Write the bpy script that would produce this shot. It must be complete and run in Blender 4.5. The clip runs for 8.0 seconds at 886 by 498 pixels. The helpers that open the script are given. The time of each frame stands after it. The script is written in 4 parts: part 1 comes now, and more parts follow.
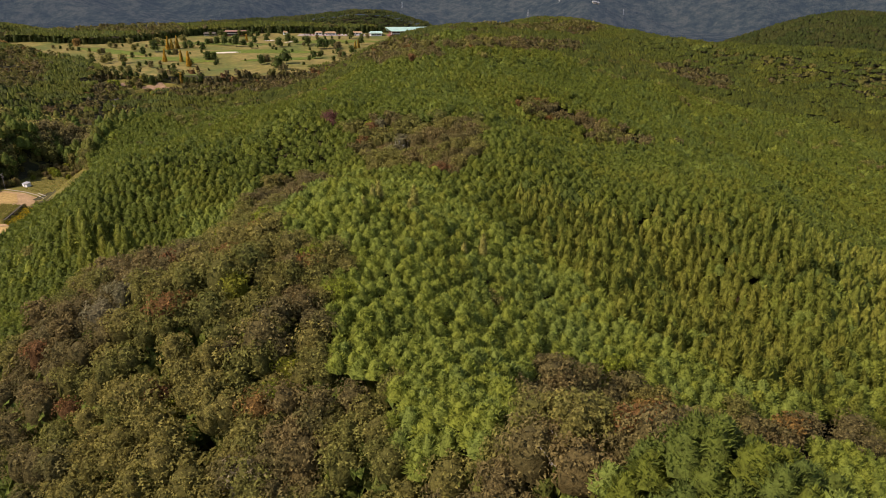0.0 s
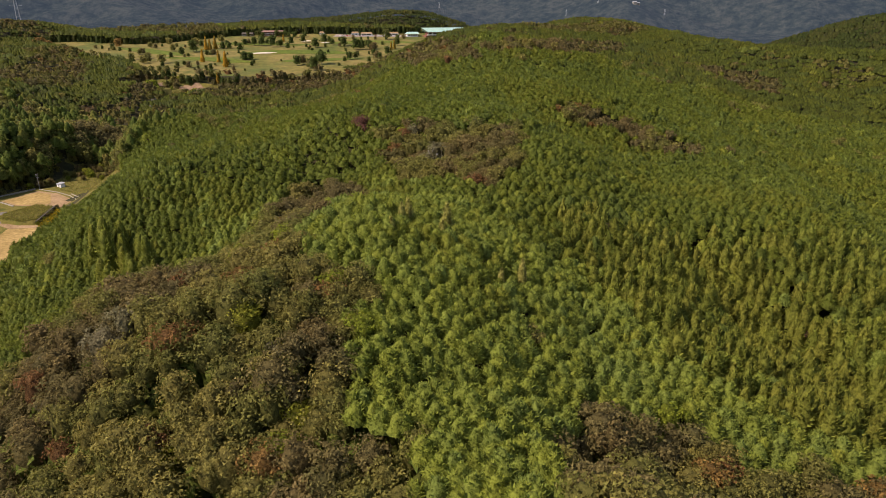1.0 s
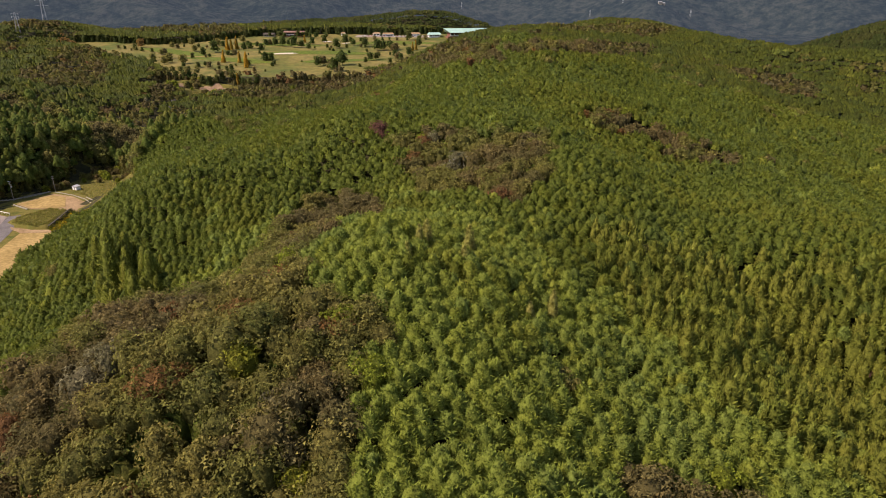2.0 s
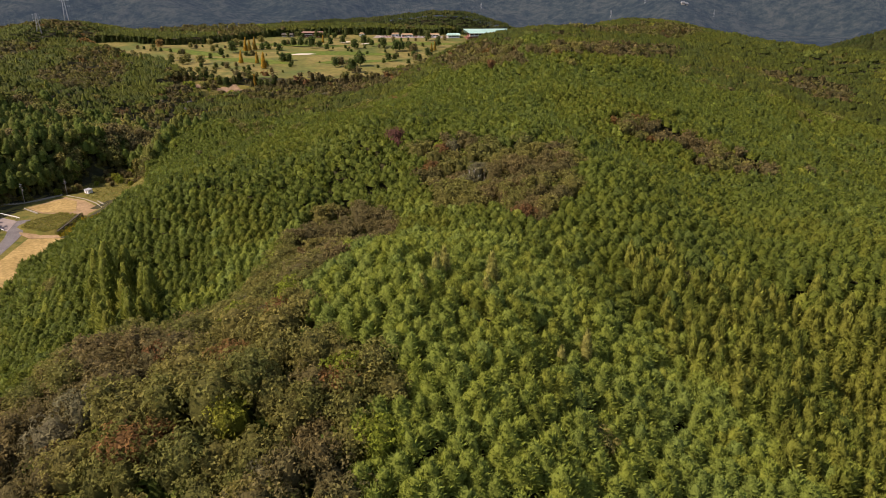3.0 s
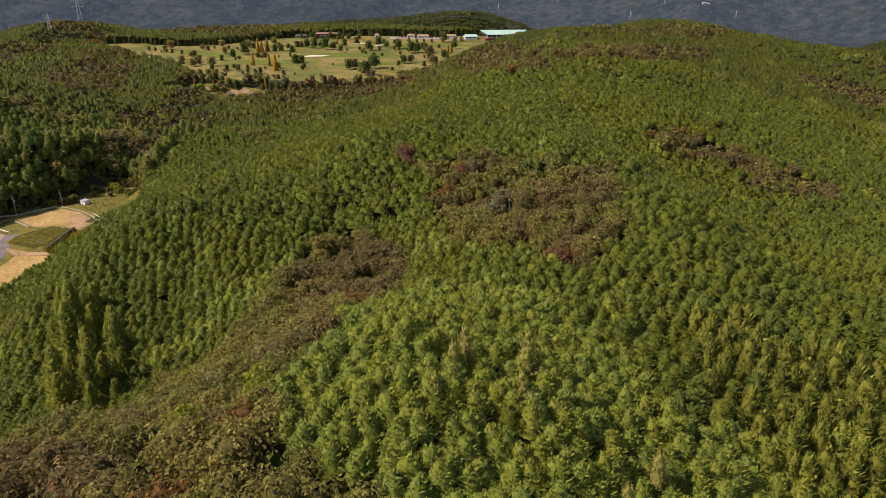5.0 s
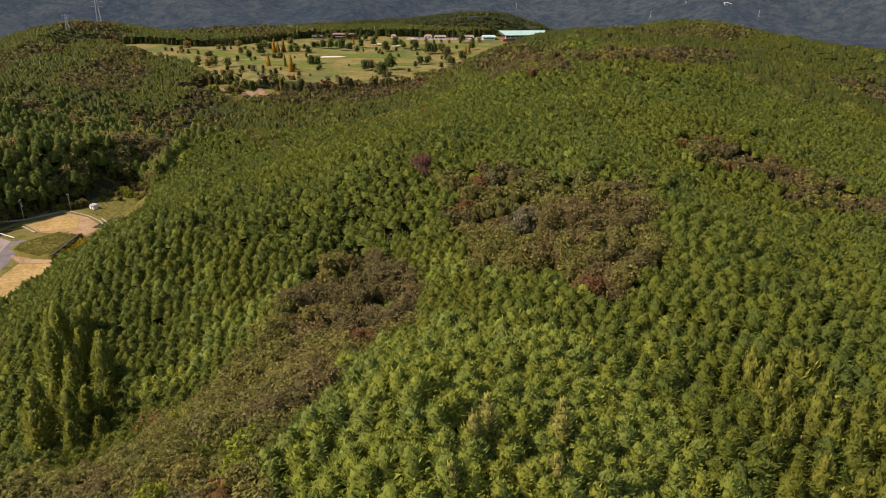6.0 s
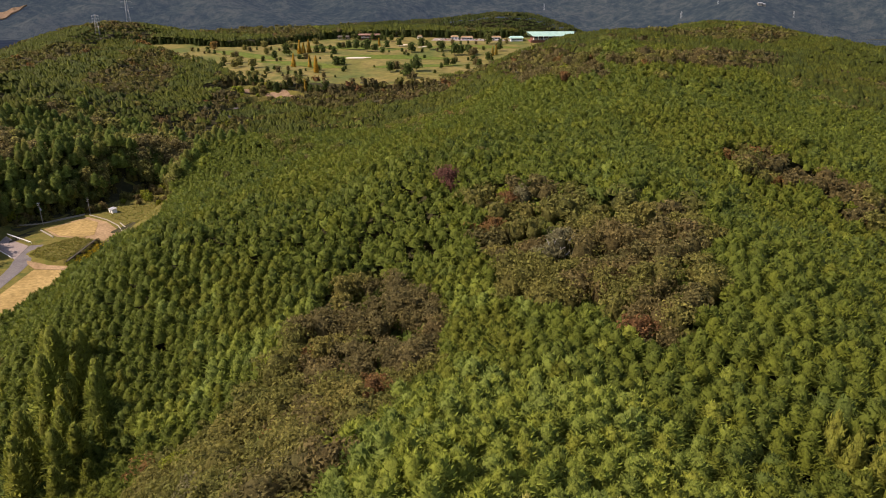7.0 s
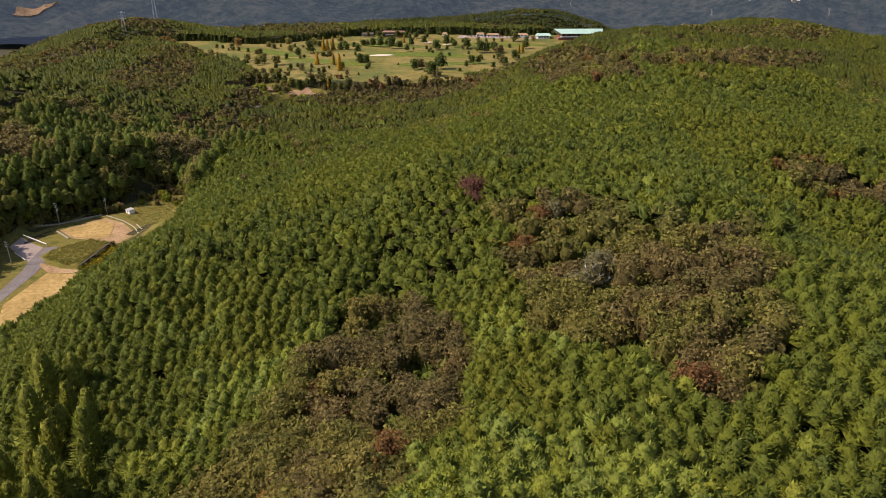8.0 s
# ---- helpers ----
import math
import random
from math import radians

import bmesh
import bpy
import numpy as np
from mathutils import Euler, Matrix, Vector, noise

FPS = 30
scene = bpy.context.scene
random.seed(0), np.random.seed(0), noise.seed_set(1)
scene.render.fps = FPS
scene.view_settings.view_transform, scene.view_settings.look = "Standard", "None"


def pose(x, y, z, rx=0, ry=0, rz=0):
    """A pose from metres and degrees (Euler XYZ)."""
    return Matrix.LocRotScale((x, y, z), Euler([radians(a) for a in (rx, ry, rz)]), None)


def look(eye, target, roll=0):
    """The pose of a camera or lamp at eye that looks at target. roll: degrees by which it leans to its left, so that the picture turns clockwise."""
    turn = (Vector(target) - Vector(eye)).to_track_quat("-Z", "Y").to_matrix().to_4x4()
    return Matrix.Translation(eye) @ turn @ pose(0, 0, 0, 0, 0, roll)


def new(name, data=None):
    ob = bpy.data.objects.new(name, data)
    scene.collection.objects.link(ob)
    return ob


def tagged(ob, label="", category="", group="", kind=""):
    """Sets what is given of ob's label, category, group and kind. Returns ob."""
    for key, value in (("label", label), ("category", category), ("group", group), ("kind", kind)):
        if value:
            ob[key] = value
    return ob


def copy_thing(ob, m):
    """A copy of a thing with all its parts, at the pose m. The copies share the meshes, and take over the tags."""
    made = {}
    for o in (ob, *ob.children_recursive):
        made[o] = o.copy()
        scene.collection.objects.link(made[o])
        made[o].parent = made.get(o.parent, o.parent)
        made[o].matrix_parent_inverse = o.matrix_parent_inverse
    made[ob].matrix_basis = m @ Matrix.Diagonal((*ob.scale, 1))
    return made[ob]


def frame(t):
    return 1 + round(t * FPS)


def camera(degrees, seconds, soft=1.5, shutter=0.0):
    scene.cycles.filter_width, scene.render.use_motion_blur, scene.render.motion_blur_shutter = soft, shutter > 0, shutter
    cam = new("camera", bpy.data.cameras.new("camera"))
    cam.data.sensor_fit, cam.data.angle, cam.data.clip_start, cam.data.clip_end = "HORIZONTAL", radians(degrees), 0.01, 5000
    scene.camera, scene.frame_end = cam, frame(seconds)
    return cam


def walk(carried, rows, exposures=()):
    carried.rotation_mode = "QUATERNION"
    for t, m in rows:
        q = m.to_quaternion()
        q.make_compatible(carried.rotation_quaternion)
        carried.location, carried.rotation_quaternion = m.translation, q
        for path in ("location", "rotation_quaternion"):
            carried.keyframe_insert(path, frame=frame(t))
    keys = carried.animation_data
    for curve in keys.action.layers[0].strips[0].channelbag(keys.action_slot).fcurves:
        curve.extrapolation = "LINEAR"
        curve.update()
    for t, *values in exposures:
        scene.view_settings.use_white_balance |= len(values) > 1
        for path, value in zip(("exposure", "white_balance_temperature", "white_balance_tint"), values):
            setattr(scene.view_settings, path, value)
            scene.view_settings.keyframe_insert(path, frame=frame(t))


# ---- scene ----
cam = camera(69.8, 8.0, soft=0.75)
METRES, EYE, TILT, LEAN, TURN = 100.0, 100.0, -21.0, 0.0, 0.0
ROWS = [
    (0.0, 0.0, 0.0, 0.0, 0.0, 0.0, 0.0),
    (0.5, -0.0017, 0.058, 0.0221, 1.64, 0.01, -0.63),
    (1.0, -0.0049, 0.1159, 0.0443, 2.92, 0.01, -1.11),
    (1.5, -0.0099, 0.1737, 0.0667, 3.84, -0.0, -1.47),
    (3.0, -0.0307, 0.3459, 0.1337, 6.21, -0.05, -2.36),
    (3.5, -0.0392, 0.4037, 0.1562, 6.78, -0.07, -2.58),
    (4.0, -0.0481, 0.4616, 0.1786, 6.97, -0.07, -2.64),
    (4.5, -0.0573, 0.5195, 0.2014, 7.15, -0.07, -2.71),
    (6.0, -0.0882, 0.692, 0.2691, 8.91, -0.14, -3.37),
    (6.5, -0.1007, 0.7496, 0.2915, 9.93, -0.18, -3.75),
    (7.0, -0.1142, 0.807, 0.3139, 11.03, -0.24, -4.16),
    (7.5, -0.1291, 0.864, 0.3357, 12.11, -0.52, -4.58),
    (8.0, -0.1448, 0.9205, 0.3576, 13.04, -0.66, -4.92),
]
walk(cam, [(t, pose(0, 0, EYE, TILT, LEAN, TURN) @ pose(METRES * x, METRES * y, METRES * z, 90 + pitch, roll, yaw)) for t, x, y, z, yaw, pitch, roll in ROWS],
     exposures=((0.0, 0.82, 7500, 23), (4.0, 0.87, 7500, 23), (8.0, 0.89, 7500, 23)))

# ---- world and sun ----
SUN_AZ, SUN_EL = radians(-110), radians(46)
world = bpy.data.worlds.new("world")
scene.world = world
world.use_nodes = True
wn = world.node_tree.nodes
sky = wn.new("ShaderNodeTexSky")
sky.sky_type, sky.sun_disc = "NISHITA", False
sky.sun_elevation, sky.sun_rotation = SUN_EL, SUN_AZ
world.node_tree.links.new(sky.outputs[0], wn["Background"].inputs[0])
wn["Background"].inputs[1].default_value = 0.12
sun = new("sun", bpy.data.lights.new("sun", "SUN"))
sun.data.energy, sun.data.angle, sun.data.color = 4.0, radians(0.55), (1.0, 0.94, 0.85)
sun.matrix_world = look((-200 * math.cos(SUN_EL), 60, 200), (-200 * math.cos(SUN_EL) - math.sin(SUN_AZ) * math.cos(SUN_EL), 60 - math.cos(SUN_AZ) * math.cos(SUN_EL), 200 - math.sin(SUN_EL)))


# ---- materials ----
def shader(name):
    m = bpy.data.materials.new(name)
    m.use_nodes = True
    nt = m.node_tree
    return m, nt, nt.nodes["Principled BSDF"]


def noise_node(nt, scale, detail=4.0, rough=0.6, coords="Object"):
    tc = nt.nodes.new("ShaderNodeTexCoord")
    n = nt.nodes.new("ShaderNodeTexNoise")
    n.inputs["Scale"].default_value, n.inputs["Detail"].default_value, n.inputs["Roughness"].default_value = scale, detail, rough
    nt.links.new(tc.outputs[coords], n.inputs["Vector"])
    return n


def ramp_node(nt, fac, stops):
    r = nt.nodes.new("ShaderNodeValToRGB")
    nt.links.new(fac, r.inputs[0])
    el = r.color_ramp.elements
    while len(el) < len(stops):
        el.new(0.5)
    for e, (pos, col) in zip(el, stops):
        e.position, e.color = pos, (*col, 1)
    return r


def math_node(nt, op, a, b=None):
    n = nt.nodes.new("ShaderNodeMath")
    n.operation = op
    for i, v in enumerate((a, b)):
        if v is None:
            continue
        if hasattr(v, "is_linked"):
            nt.links.new(v, n.inputs[i])
        else:
            n.inputs[i].default_value = v
    return n.outputs[0]


def mix_node(nt, kind, fac, a, b):
    n = nt.nodes.new("ShaderNodeMix")
    n.data_type, n.blend_type = "RGBA", kind
    for i, v in ((0, fac), (6, a), (7, b)):
        if hasattr(v, "is_linked"):
            nt.links.new(v, n.inputs[i])
        elif i == 0:
            n.inputs[i].default_value = v
        else:
            n.inputs[i].default_value = (*v, 1)
    return n.outputs[2]


def foliage(name, tones, through_light=0.38, rough=0.7):
    """Leaf material: tones picked per tree, varied per leaf, with gap shade painted in by noise."""
    m, nt, bsdf = shader(name)
    info = nt.nodes.new("ShaderNodeObjectInfo")
    tree = nt.nodes.new("ShaderNodeAttribute")
    tree.attribute_name = "tree_tone"
    leaf = nt.nodes.new("ShaderNodeAttribute")
    leaf.attribute_name = "leaf_tone"
    pick = math_node(nt, "FRACT", math_node(nt, "ADD", tree.outputs["Fac"], info.outputs["Random"]))
    r = ramp_node(nt, pick, [((i + 0.5) / len(tones), c) for i, c in enumerate(tones)])
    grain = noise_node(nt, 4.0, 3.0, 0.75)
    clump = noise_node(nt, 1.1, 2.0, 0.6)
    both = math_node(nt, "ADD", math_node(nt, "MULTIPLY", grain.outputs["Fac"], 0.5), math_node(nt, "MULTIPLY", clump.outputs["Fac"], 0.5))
    # noise paints shaded gaps and brighter clumps into the leaf colour
    gap_shade = ramp_node(nt, both, [(0.36, (0.4, 0.4, 0.4)), (0.48, (0.95, 0.95, 0.95)), (0.66, (1.4, 1.4, 1.4))])
    bright = math_node(nt, "MULTIPLY", leaf.outputs["Fac"], gap_shade.outputs[0])
    relief = nt.nodes.new("ShaderNodeBump")
    relief.inputs["Strength"].default_value, relief.inputs["Distance"].default_value = 0.8, 0.8
    nt.links.new(both, relief.inputs["Height"])
    nt.links.new(relief.outputs[0], bsdf.inputs["Normal"])
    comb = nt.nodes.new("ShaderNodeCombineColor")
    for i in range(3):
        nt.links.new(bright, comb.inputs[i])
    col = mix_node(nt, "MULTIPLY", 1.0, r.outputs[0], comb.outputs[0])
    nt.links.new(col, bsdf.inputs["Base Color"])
    bsdf.inputs["Roughness"].default_value = rough
    bsdf.inputs["Specular IOR Level"].default_value = 0.1
    tl = nt.nodes.new("ShaderNodeBsdfTranslucent")
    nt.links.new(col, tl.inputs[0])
    mx = nt.nodes.new("ShaderNodeMixShader")
    mx.inputs[0].default_value = through_light
    nt.links.new(bsdf.outputs[0], mx.inputs[1])
    nt.links.new(tl.outputs[0], mx.inputs[2])
    nt.links.new(mx.outputs[0], nt.nodes["Material Output"].inputs[0])
    return m


def surface(name, stops, scale, rough=0.9, bump=0.0, bump_scale=None, fine=None, metallic=0.0):
    """Two-scale noise material: stops over a coarse noise, darkened and lightened by a fine one, with relief."""
    m, nt, bsdf = shader(name)
    coarse = noise_node(nt, scale, 5.0)
    r = ramp_node(nt, coarse.outputs["Fac"], stops)
    fine_n = noise_node(nt, fine or scale * 8, 3.0)
    fr = ramp_node(nt, fine_n.outputs["Fac"], [(0.3, (0.72, 0.72, 0.72)), (0.7, (1.2, 1.2, 1.2))])
    nt.links.new(mix_node(nt, "MULTIPLY", 1.0, r.outputs[0], fr.outputs[0]), bsdf.inputs["Base Color"])
    bsdf.inputs["Roughness"].default_value, bsdf.inputs["Metallic"].default_value = rough, metallic
    bsdf.inputs["Specular IOR Level"].default_value = 0.12 if rough > 0.8 else 0.5
    if bump:
        b = nt.nodes.new("ShaderNodeBump")
        bn = noise_node(nt, bump_scale or scale * 6, 6.0)
        b.inputs["Strength"].default_value, b.inputs["Distance"].default_value = 0.8, bump
        nt.links.new(bn.outputs["Fac"], b.inputs["Height"])
        nt.links.new(b.outputs[0], bsdf.inputs["Normal"])
    return m


def two(a, b):
    return [(0.35, a), (0.65, b)]


M_HINOKI = foliage("cypress_foliage", [(0.202, 0.240, 0.037), (0.182, 0.228, 0.041), (0.213, 0.246, 0.036), (0.170, 0.220, 0.047), (0.196, 0.238, 0.039), (0.222, 0.244, 0.037)])
# deeper green stands; the darker tone also paints shade on far and side slopes
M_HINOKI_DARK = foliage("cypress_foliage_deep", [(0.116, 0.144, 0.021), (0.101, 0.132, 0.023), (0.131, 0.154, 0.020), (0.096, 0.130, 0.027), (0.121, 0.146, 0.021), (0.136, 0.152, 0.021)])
M_SUGI = foliage("cedar_foliage", [(0.168, 0.188, 0.031), (0.192, 0.206, 0.034), (0.150, 0.176, 0.029), (0.200, 0.208, 0.035)])
M_OLIVE = foliage("oak_foliage_olive", [(0.157, 0.153, 0.038), (0.184, 0.164, 0.043), (0.139, 0.143, 0.036), (0.203, 0.177, 0.047)])
M_BROWN = foliage("oak_foliage_brown", [(0.152, 0.125, 0.045), (0.135, 0.114, 0.044), (0.172, 0.130, 0.049), (0.135, 0.121, 0.041)])
M_RUST = foliage("maple_foliage_rust", [(0.205, 0.110, 0.036), (0.180, 0.094, 0.038), (0.215, 0.130, 0.038)])
M_PURPLE = foliage("maple_foliage_dark_red", [(0.140, 0.064, 0.046), (0.122, 0.058, 0.044)])
M_GOLD = foliage("larch_foliage_gold", [(0.400, 0.230, 0.025), (0.340, 0.200, 0.025), (0.300, 0.200, 0.030)])
M_PALE = foliage("pale_foliage", [(0.169, 0.156, 0.078), (0.195, 0.163, 0.091)])
M_LIME = foliage("lime_foliage", [(0.170, 0.202, 0.022), (0.204, 0.209, 0.024)])
M_PINE = foliage("pine_foliage", [(0.060, 0.085, 0.018), (0.072, 0.095, 0.020), (0.088, 0.100, 0.024)])
M_WOOD = foliage("mixed_wood_foliage", [(0.118, 0.158, 0.028), (0.145, 0.172, 0.030), (0.098, 0.142, 0.029), (0.160, 0.166, 0.034)])
M_SPIRE = foliage("cedar_foliage_tan", [(0.320, 0.300, 0.080), (0.290, 0.285, 0.070)])
M_BARK = surface("bark", two((0.09, 0.07, 0.05), (0.17, 0.14, 0.11)), 1.2, 0.95, 0.05, 9)
M_DEADWOOD = surface("dead_wood", two((0.38, 0.36, 0.33), (0.55, 0.53, 0.50)), 1.5, 0.9)
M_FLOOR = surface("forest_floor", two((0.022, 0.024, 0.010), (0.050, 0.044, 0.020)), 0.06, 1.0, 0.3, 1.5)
M_TURF = surface("golf_turf", [(0.34, (0.068, 0.084, 0.019)), (0.47, (0.116, 0.104, 0.027)), (0.56, (0.158, 0.126, 0.040)), (0.66, (0.078, 0.088, 0.020))], 0.018, 0.95, 0.0, None, 0.15)
M_GREEN = surface("mown_turf", two((0.066, 0.094, 0.012), (0.088, 0.108, 0.015)), 0.03, 0.95)
M_SAND = surface("bunker_sand", two((0.40, 0.36, 0.29), (0.48, 0.43, 0.35)), 0.1, 0.95)
M_SOIL = surface("cut_soil", two((0.15, 0.098, 0.058), (0.26, 0.172, 0.105)), 0.08, 1.0, 0.4, 0.6)
M_STUBBLE = surface("rice_stubble", two((0.235, 0.162, 0.060), (0.310, 0.218, 0.086)), 0.08, 1.0, 0.05, 3)
M_EARTH = surface("bare_earth", two((0.20, 0.132, 0.070), (0.29, 0.198, 0.110)), 0.15, 1.0, 0.08, 2)
M_WEEDS = surface("rough_grass", [(0.3, (0.062, 0.072, 0.014)), (0.5, (0.125, 0.105, 0.026)), (0.7, (0.080, 0.084, 0.017))], 0.12, 1.0, 0.3, 1.2)
M_ASPHALT = surface("asphalt", two((0.108, 0.098, 0.096), (0.146, 0.132, 0.128)), 0.2, 0.9, 0.01, 8)
M_PAVED = surface("worn_paving", two((0.20, 0.165, 0.148), (0.25, 0.205, 0.182)), 0.3, 0.9, 0.01, 6)
M_CONCRETE = surface("concrete", two((0.22, 0.20, 0.165), (0.32, 0.29, 0.24)), 0.5, 0.9, 0.02, 5)
M_STONE = surface("field_stone", two((0.040, 0.036, 0.028), (0.095, 0.082, 0.064)), 0.8, 0.95, 0.1, 2)
M_STEEL = surface("galvanised_steel", two((0.30, 0.31, 0.32), (0.42, 0.43, 0.44)), 0.7, 0.55, 0, None, None, 0.5)
M_WHITE = surface("white_paint", two((0.72, 0.72, 0.70), (0.82, 0.82, 0.80)), 0.6, 0.6)
M_ROOFGREEN = surface("verdigris_roof", two((0.22, 0.37, 0.32), (0.27, 0.42, 0.36)), 0.08, 0.6)
M_BRICKRED = surface("brick_red_wall", two((0.15, 0.070, 0.050), (0.20, 0.090, 0.064)), 0.2, 0.9)
M_GLASS, _nt, _b = shader("window_glass")
_b.inputs["Base Color"].default_value = (0.02, 0.025, 0.03, 1)
_b.inputs["Roughness"].default_value = 0.08


# ---- landform ----
# centre x, y, height, spread along, spread across, turn
NEAR_HILLS = [
    (-19, 124, 31.3, 24, 36, 0.58),
    (13, 194, 31.4, 27, 48, 0.13),
    (33, 33, 32.6, 32, 11, -0.81),
    (-108, 211, 22.4, 23, 38, 0.31),
    (79, 159, 31.7, 32, 70, -0.34),
    (-53, 235, 20.4, 30, 66, 0.21),
    (0, 31, 22.3, 50, 44, 0.14),
    (-63, 98, 33.7, 40, 26, -0.47),
]
FAR_HILLS = [
    (-5, 334, 39.7, 123, 99, 0.69),
    (18, 628, 55.1, 99, 169, 0.37),
    (153, 934, 73.7, 120, 192, -0.00),
    (-403, 390, 51.2, 59, 102, -0.10),
    (-642, 904, 70.4, 129, 268, 0.78),
    (-399, 1323, 63.0, 237, 98, 0.52),
    (-117, 1337, 65.4, 117, 57, 0.20),
    (371, 614, 25.5, 176, 143, 0.01),
    (-5, 453, 23.1, 50, 135, 0.26),
    (406, 603, 23.7, 172, 45, -0.65),
    (690, 1129, 82.3, 216, 136, 1.26),
]
# spurs and hollows
SPURS = [
    (57, 135, -14.0, 9, 18, 0.61),
    (-218, 386, 16.1, 84, 30, 0.24),
    (-41, 214, -6.0, 24, 18, 0.05),
    (-136, 322, 6.7, 26, 48, 0.06),
    (-236, 396, 1.4, 48, 45, 0.01),
    (11, 143, 3.2, 25, 29, -0.11),
    (47, 366, -7.8, 47, 27, 0.13),
    (-30, 231, 2.1, 32, 33, -0.01),
    (47, 150, 4.0, 17, 16, 0.00),
    (-34, 237, 2.5, 24, 24, 0.03),
    (-237, 396, 1.7, 32, 32, 0.00),
    (-159, 568, 2.4, 41, 41, 0.00),
]
FLOOR_Z = -2.0
VALLEY = [(-205, 235), (-228, 285), (-242, 335), (-236, 385), (-248, 480), (-275, 580), (-300, 650)]


def smooth(e0, e1, v):
    t = np.clip((v - e0) / (e1 - e0), 0, 1)
    return t * t * (3 - 2 * t)


def valley_distance(x, y):
    best = np.full(np.shape(x), 1e9)
    for (ax, ay), (bx, by) in zip(VALLEY, VALLEY[1:]):
        dx, dy = bx - ax, by - ay
        t = np.clip(((x - ax) * dx + (y - ay) * dy) / (dx * dx + dy * dy), 0, 1)
        best = np.minimum(best, np.hypot(x - ax - t * dx, y - ay - t * dy))
    return best


def golf_mask(x, y):
    r = np.hypot((x + 300) / 345, (y - 880) / 192)
    return smooth(1.06, 0.94, r)


def ground(x, y):
    x, y = np.asarray(x, float), np.asarray(y, float)
    z = np.full(x.shape, FLOOR_Z)
    for cx, cy, h, sx, sy, r in NEAR_HILLS + FAR_HILLS + SPURS:
        c, s = math.cos(r), math.sin(r)
        u, v = ((x - cx) * c + (y - cy) * s) / sx, (-(x - cx) * s + (y - cy) * c) / sy
        z = z + h * np.exp(-0.5 * (u * u + v * v))
    z = z + 0.8 * np.sin(x * 0.09 + 1.3 * np.sin(y * 0.05)) * np.sin(y * 0.075 + 0.7)
    g = golf_mask(x, y)
    z = z * (1 - g) + (36 + (y - 770) * 0.1 + 1.2 * np.sin(x * 0.03) * np.sin(y * 0.035)) * g
    k = smooth(42, 20, valley_distance(x, y) * (1 + 1.3 * smooth(375, 430, y)))
    return z * (1 - k) + (1.0 + np.maximum(0, y - 385) * 0.045) * k


def gz(x, y):
    return float(ground(np.array([x]), np.array([y]))[0])


# ---- mesh helpers ----
def part(name, bm, material, parent=None, label="", shade=False):
    me = bpy.data.meshes.new(name)
    bm.to_mesh(me)
    bm.free()
    me.materials.append(material)
    if shade:
        me.shade_smooth()
    ob = new(name, me)
    ob.parent = parent
    if label:
        ob["label"] = label
    return ob


def tri_mesh(name, verts, tris, material, tones=None, trees=None):
    me = bpy.data.meshes.new(name)
    me.vertices.add(len(verts))
    me.vertices.foreach_set("co", np.ascontiguousarray(verts, np.float32).ravel())
    me.loops.add(len(tris) * 3)
    me.loops.foreach_set("vertex_index", np.ascontiguousarray(tris, np.int32).ravel())
    me.polygons.add(len(tris))
    me.polygons.foreach_set("loop_start", np.arange(0, len(tris) * 3, 3, dtype=np.int32))
    me.update(calc_edges=True)
    for key, vals in (("leaf_tone", tones), ("tree_tone", trees)):
        if vals is not None:
            a = me.attributes.new(key, "FLOAT", "POINT")
            a.data.foreach_set("value", np.ascontiguousarray(vals, np.float32))
    me.materials.append(material)
    return me


def empty(name, x, y, z, turn=0.0):
    ob = new(name)
    ob.empty_display_size = 0.5
    ob.matrix_basis = pose(x, y, z, 0, 0, turn)
    return ob


def add_box(bm, x0, x1, y0, y1, z0, z1, bevel=0.0):
    r = bmesh.ops.create_cube(bm, size=1, matrix=Matrix.LocRotScale(((x0 + x1) / 2, (y0 + y1) / 2, (z0 + z1) / 2), None, (x1 - x0, y1 - y0, z1 - z0)))
    if bevel:
        es = {e for v in r["verts"] for e in v.link_edges}
        bmesh.ops.bevel(bm, geom=list(es), offset=bevel, segments=1, affect="EDGES")


def box(x0, x1, y0, y1, z0, z1, bevel=0.0):
    bm = bmesh.new()
    add_box(bm, x0, x1, y0, y1, z0, z1, bevel)
    return bm


def add_rod(bm, a, b, ra, rb, sides=8):
    a, b = Vector(a), Vector(b)
    m = Matrix.Translation((a + b) / 2) @ (b - a).to_track_quat("Z", "Y").to_matrix().to_4x4()
    bmesh.ops.create_cone(bm, cap_ends=True, segments=sides, radius1=ra, radius2=rb, depth=(b - a).length, matrix=m)


def rod(a, b, ra, rb, sides=8):
    bm = bmesh.new()
    add_rod(bm, a, b, ra, rb, sides)
    return bm


# ---- ground sheet ----
def graded(lo, hi, step, far):
    """Grid lines: even steps between lo and hi, widening out to far."""
    core = list(np.arange(lo, hi + step / 2, step))
    out, s, v = [], step, core[-1]
    while v < far:
        s *= 1.25
        v += s
        out.append(v)
    back, s, v = [], step, core[0]
    while v > -far:
        s *= 1.25
        v -= s
        back.append(v)
    return np.array(back[::-1] + core + out)


def sheet(name, xs, ys, height, material):
    X, Y = np.meshgrid(xs, ys)
    V = np.stack([X, Y, height(X, Y)], -1).reshape(-1, 3)
    n, m = len(xs), len(ys)
    i = (np.arange(m - 1)[:, None] * n + np.arange(n - 1)[None, :]).ravel()
    T = np.concatenate([np.stack([i, i + 1, i + n + 1], 1), np.stack([i, i + n + 1, i + n], 1)])
    me = tri_mesh(name, V, T, material)
    me.shade_smooth()
    return new(name, me)


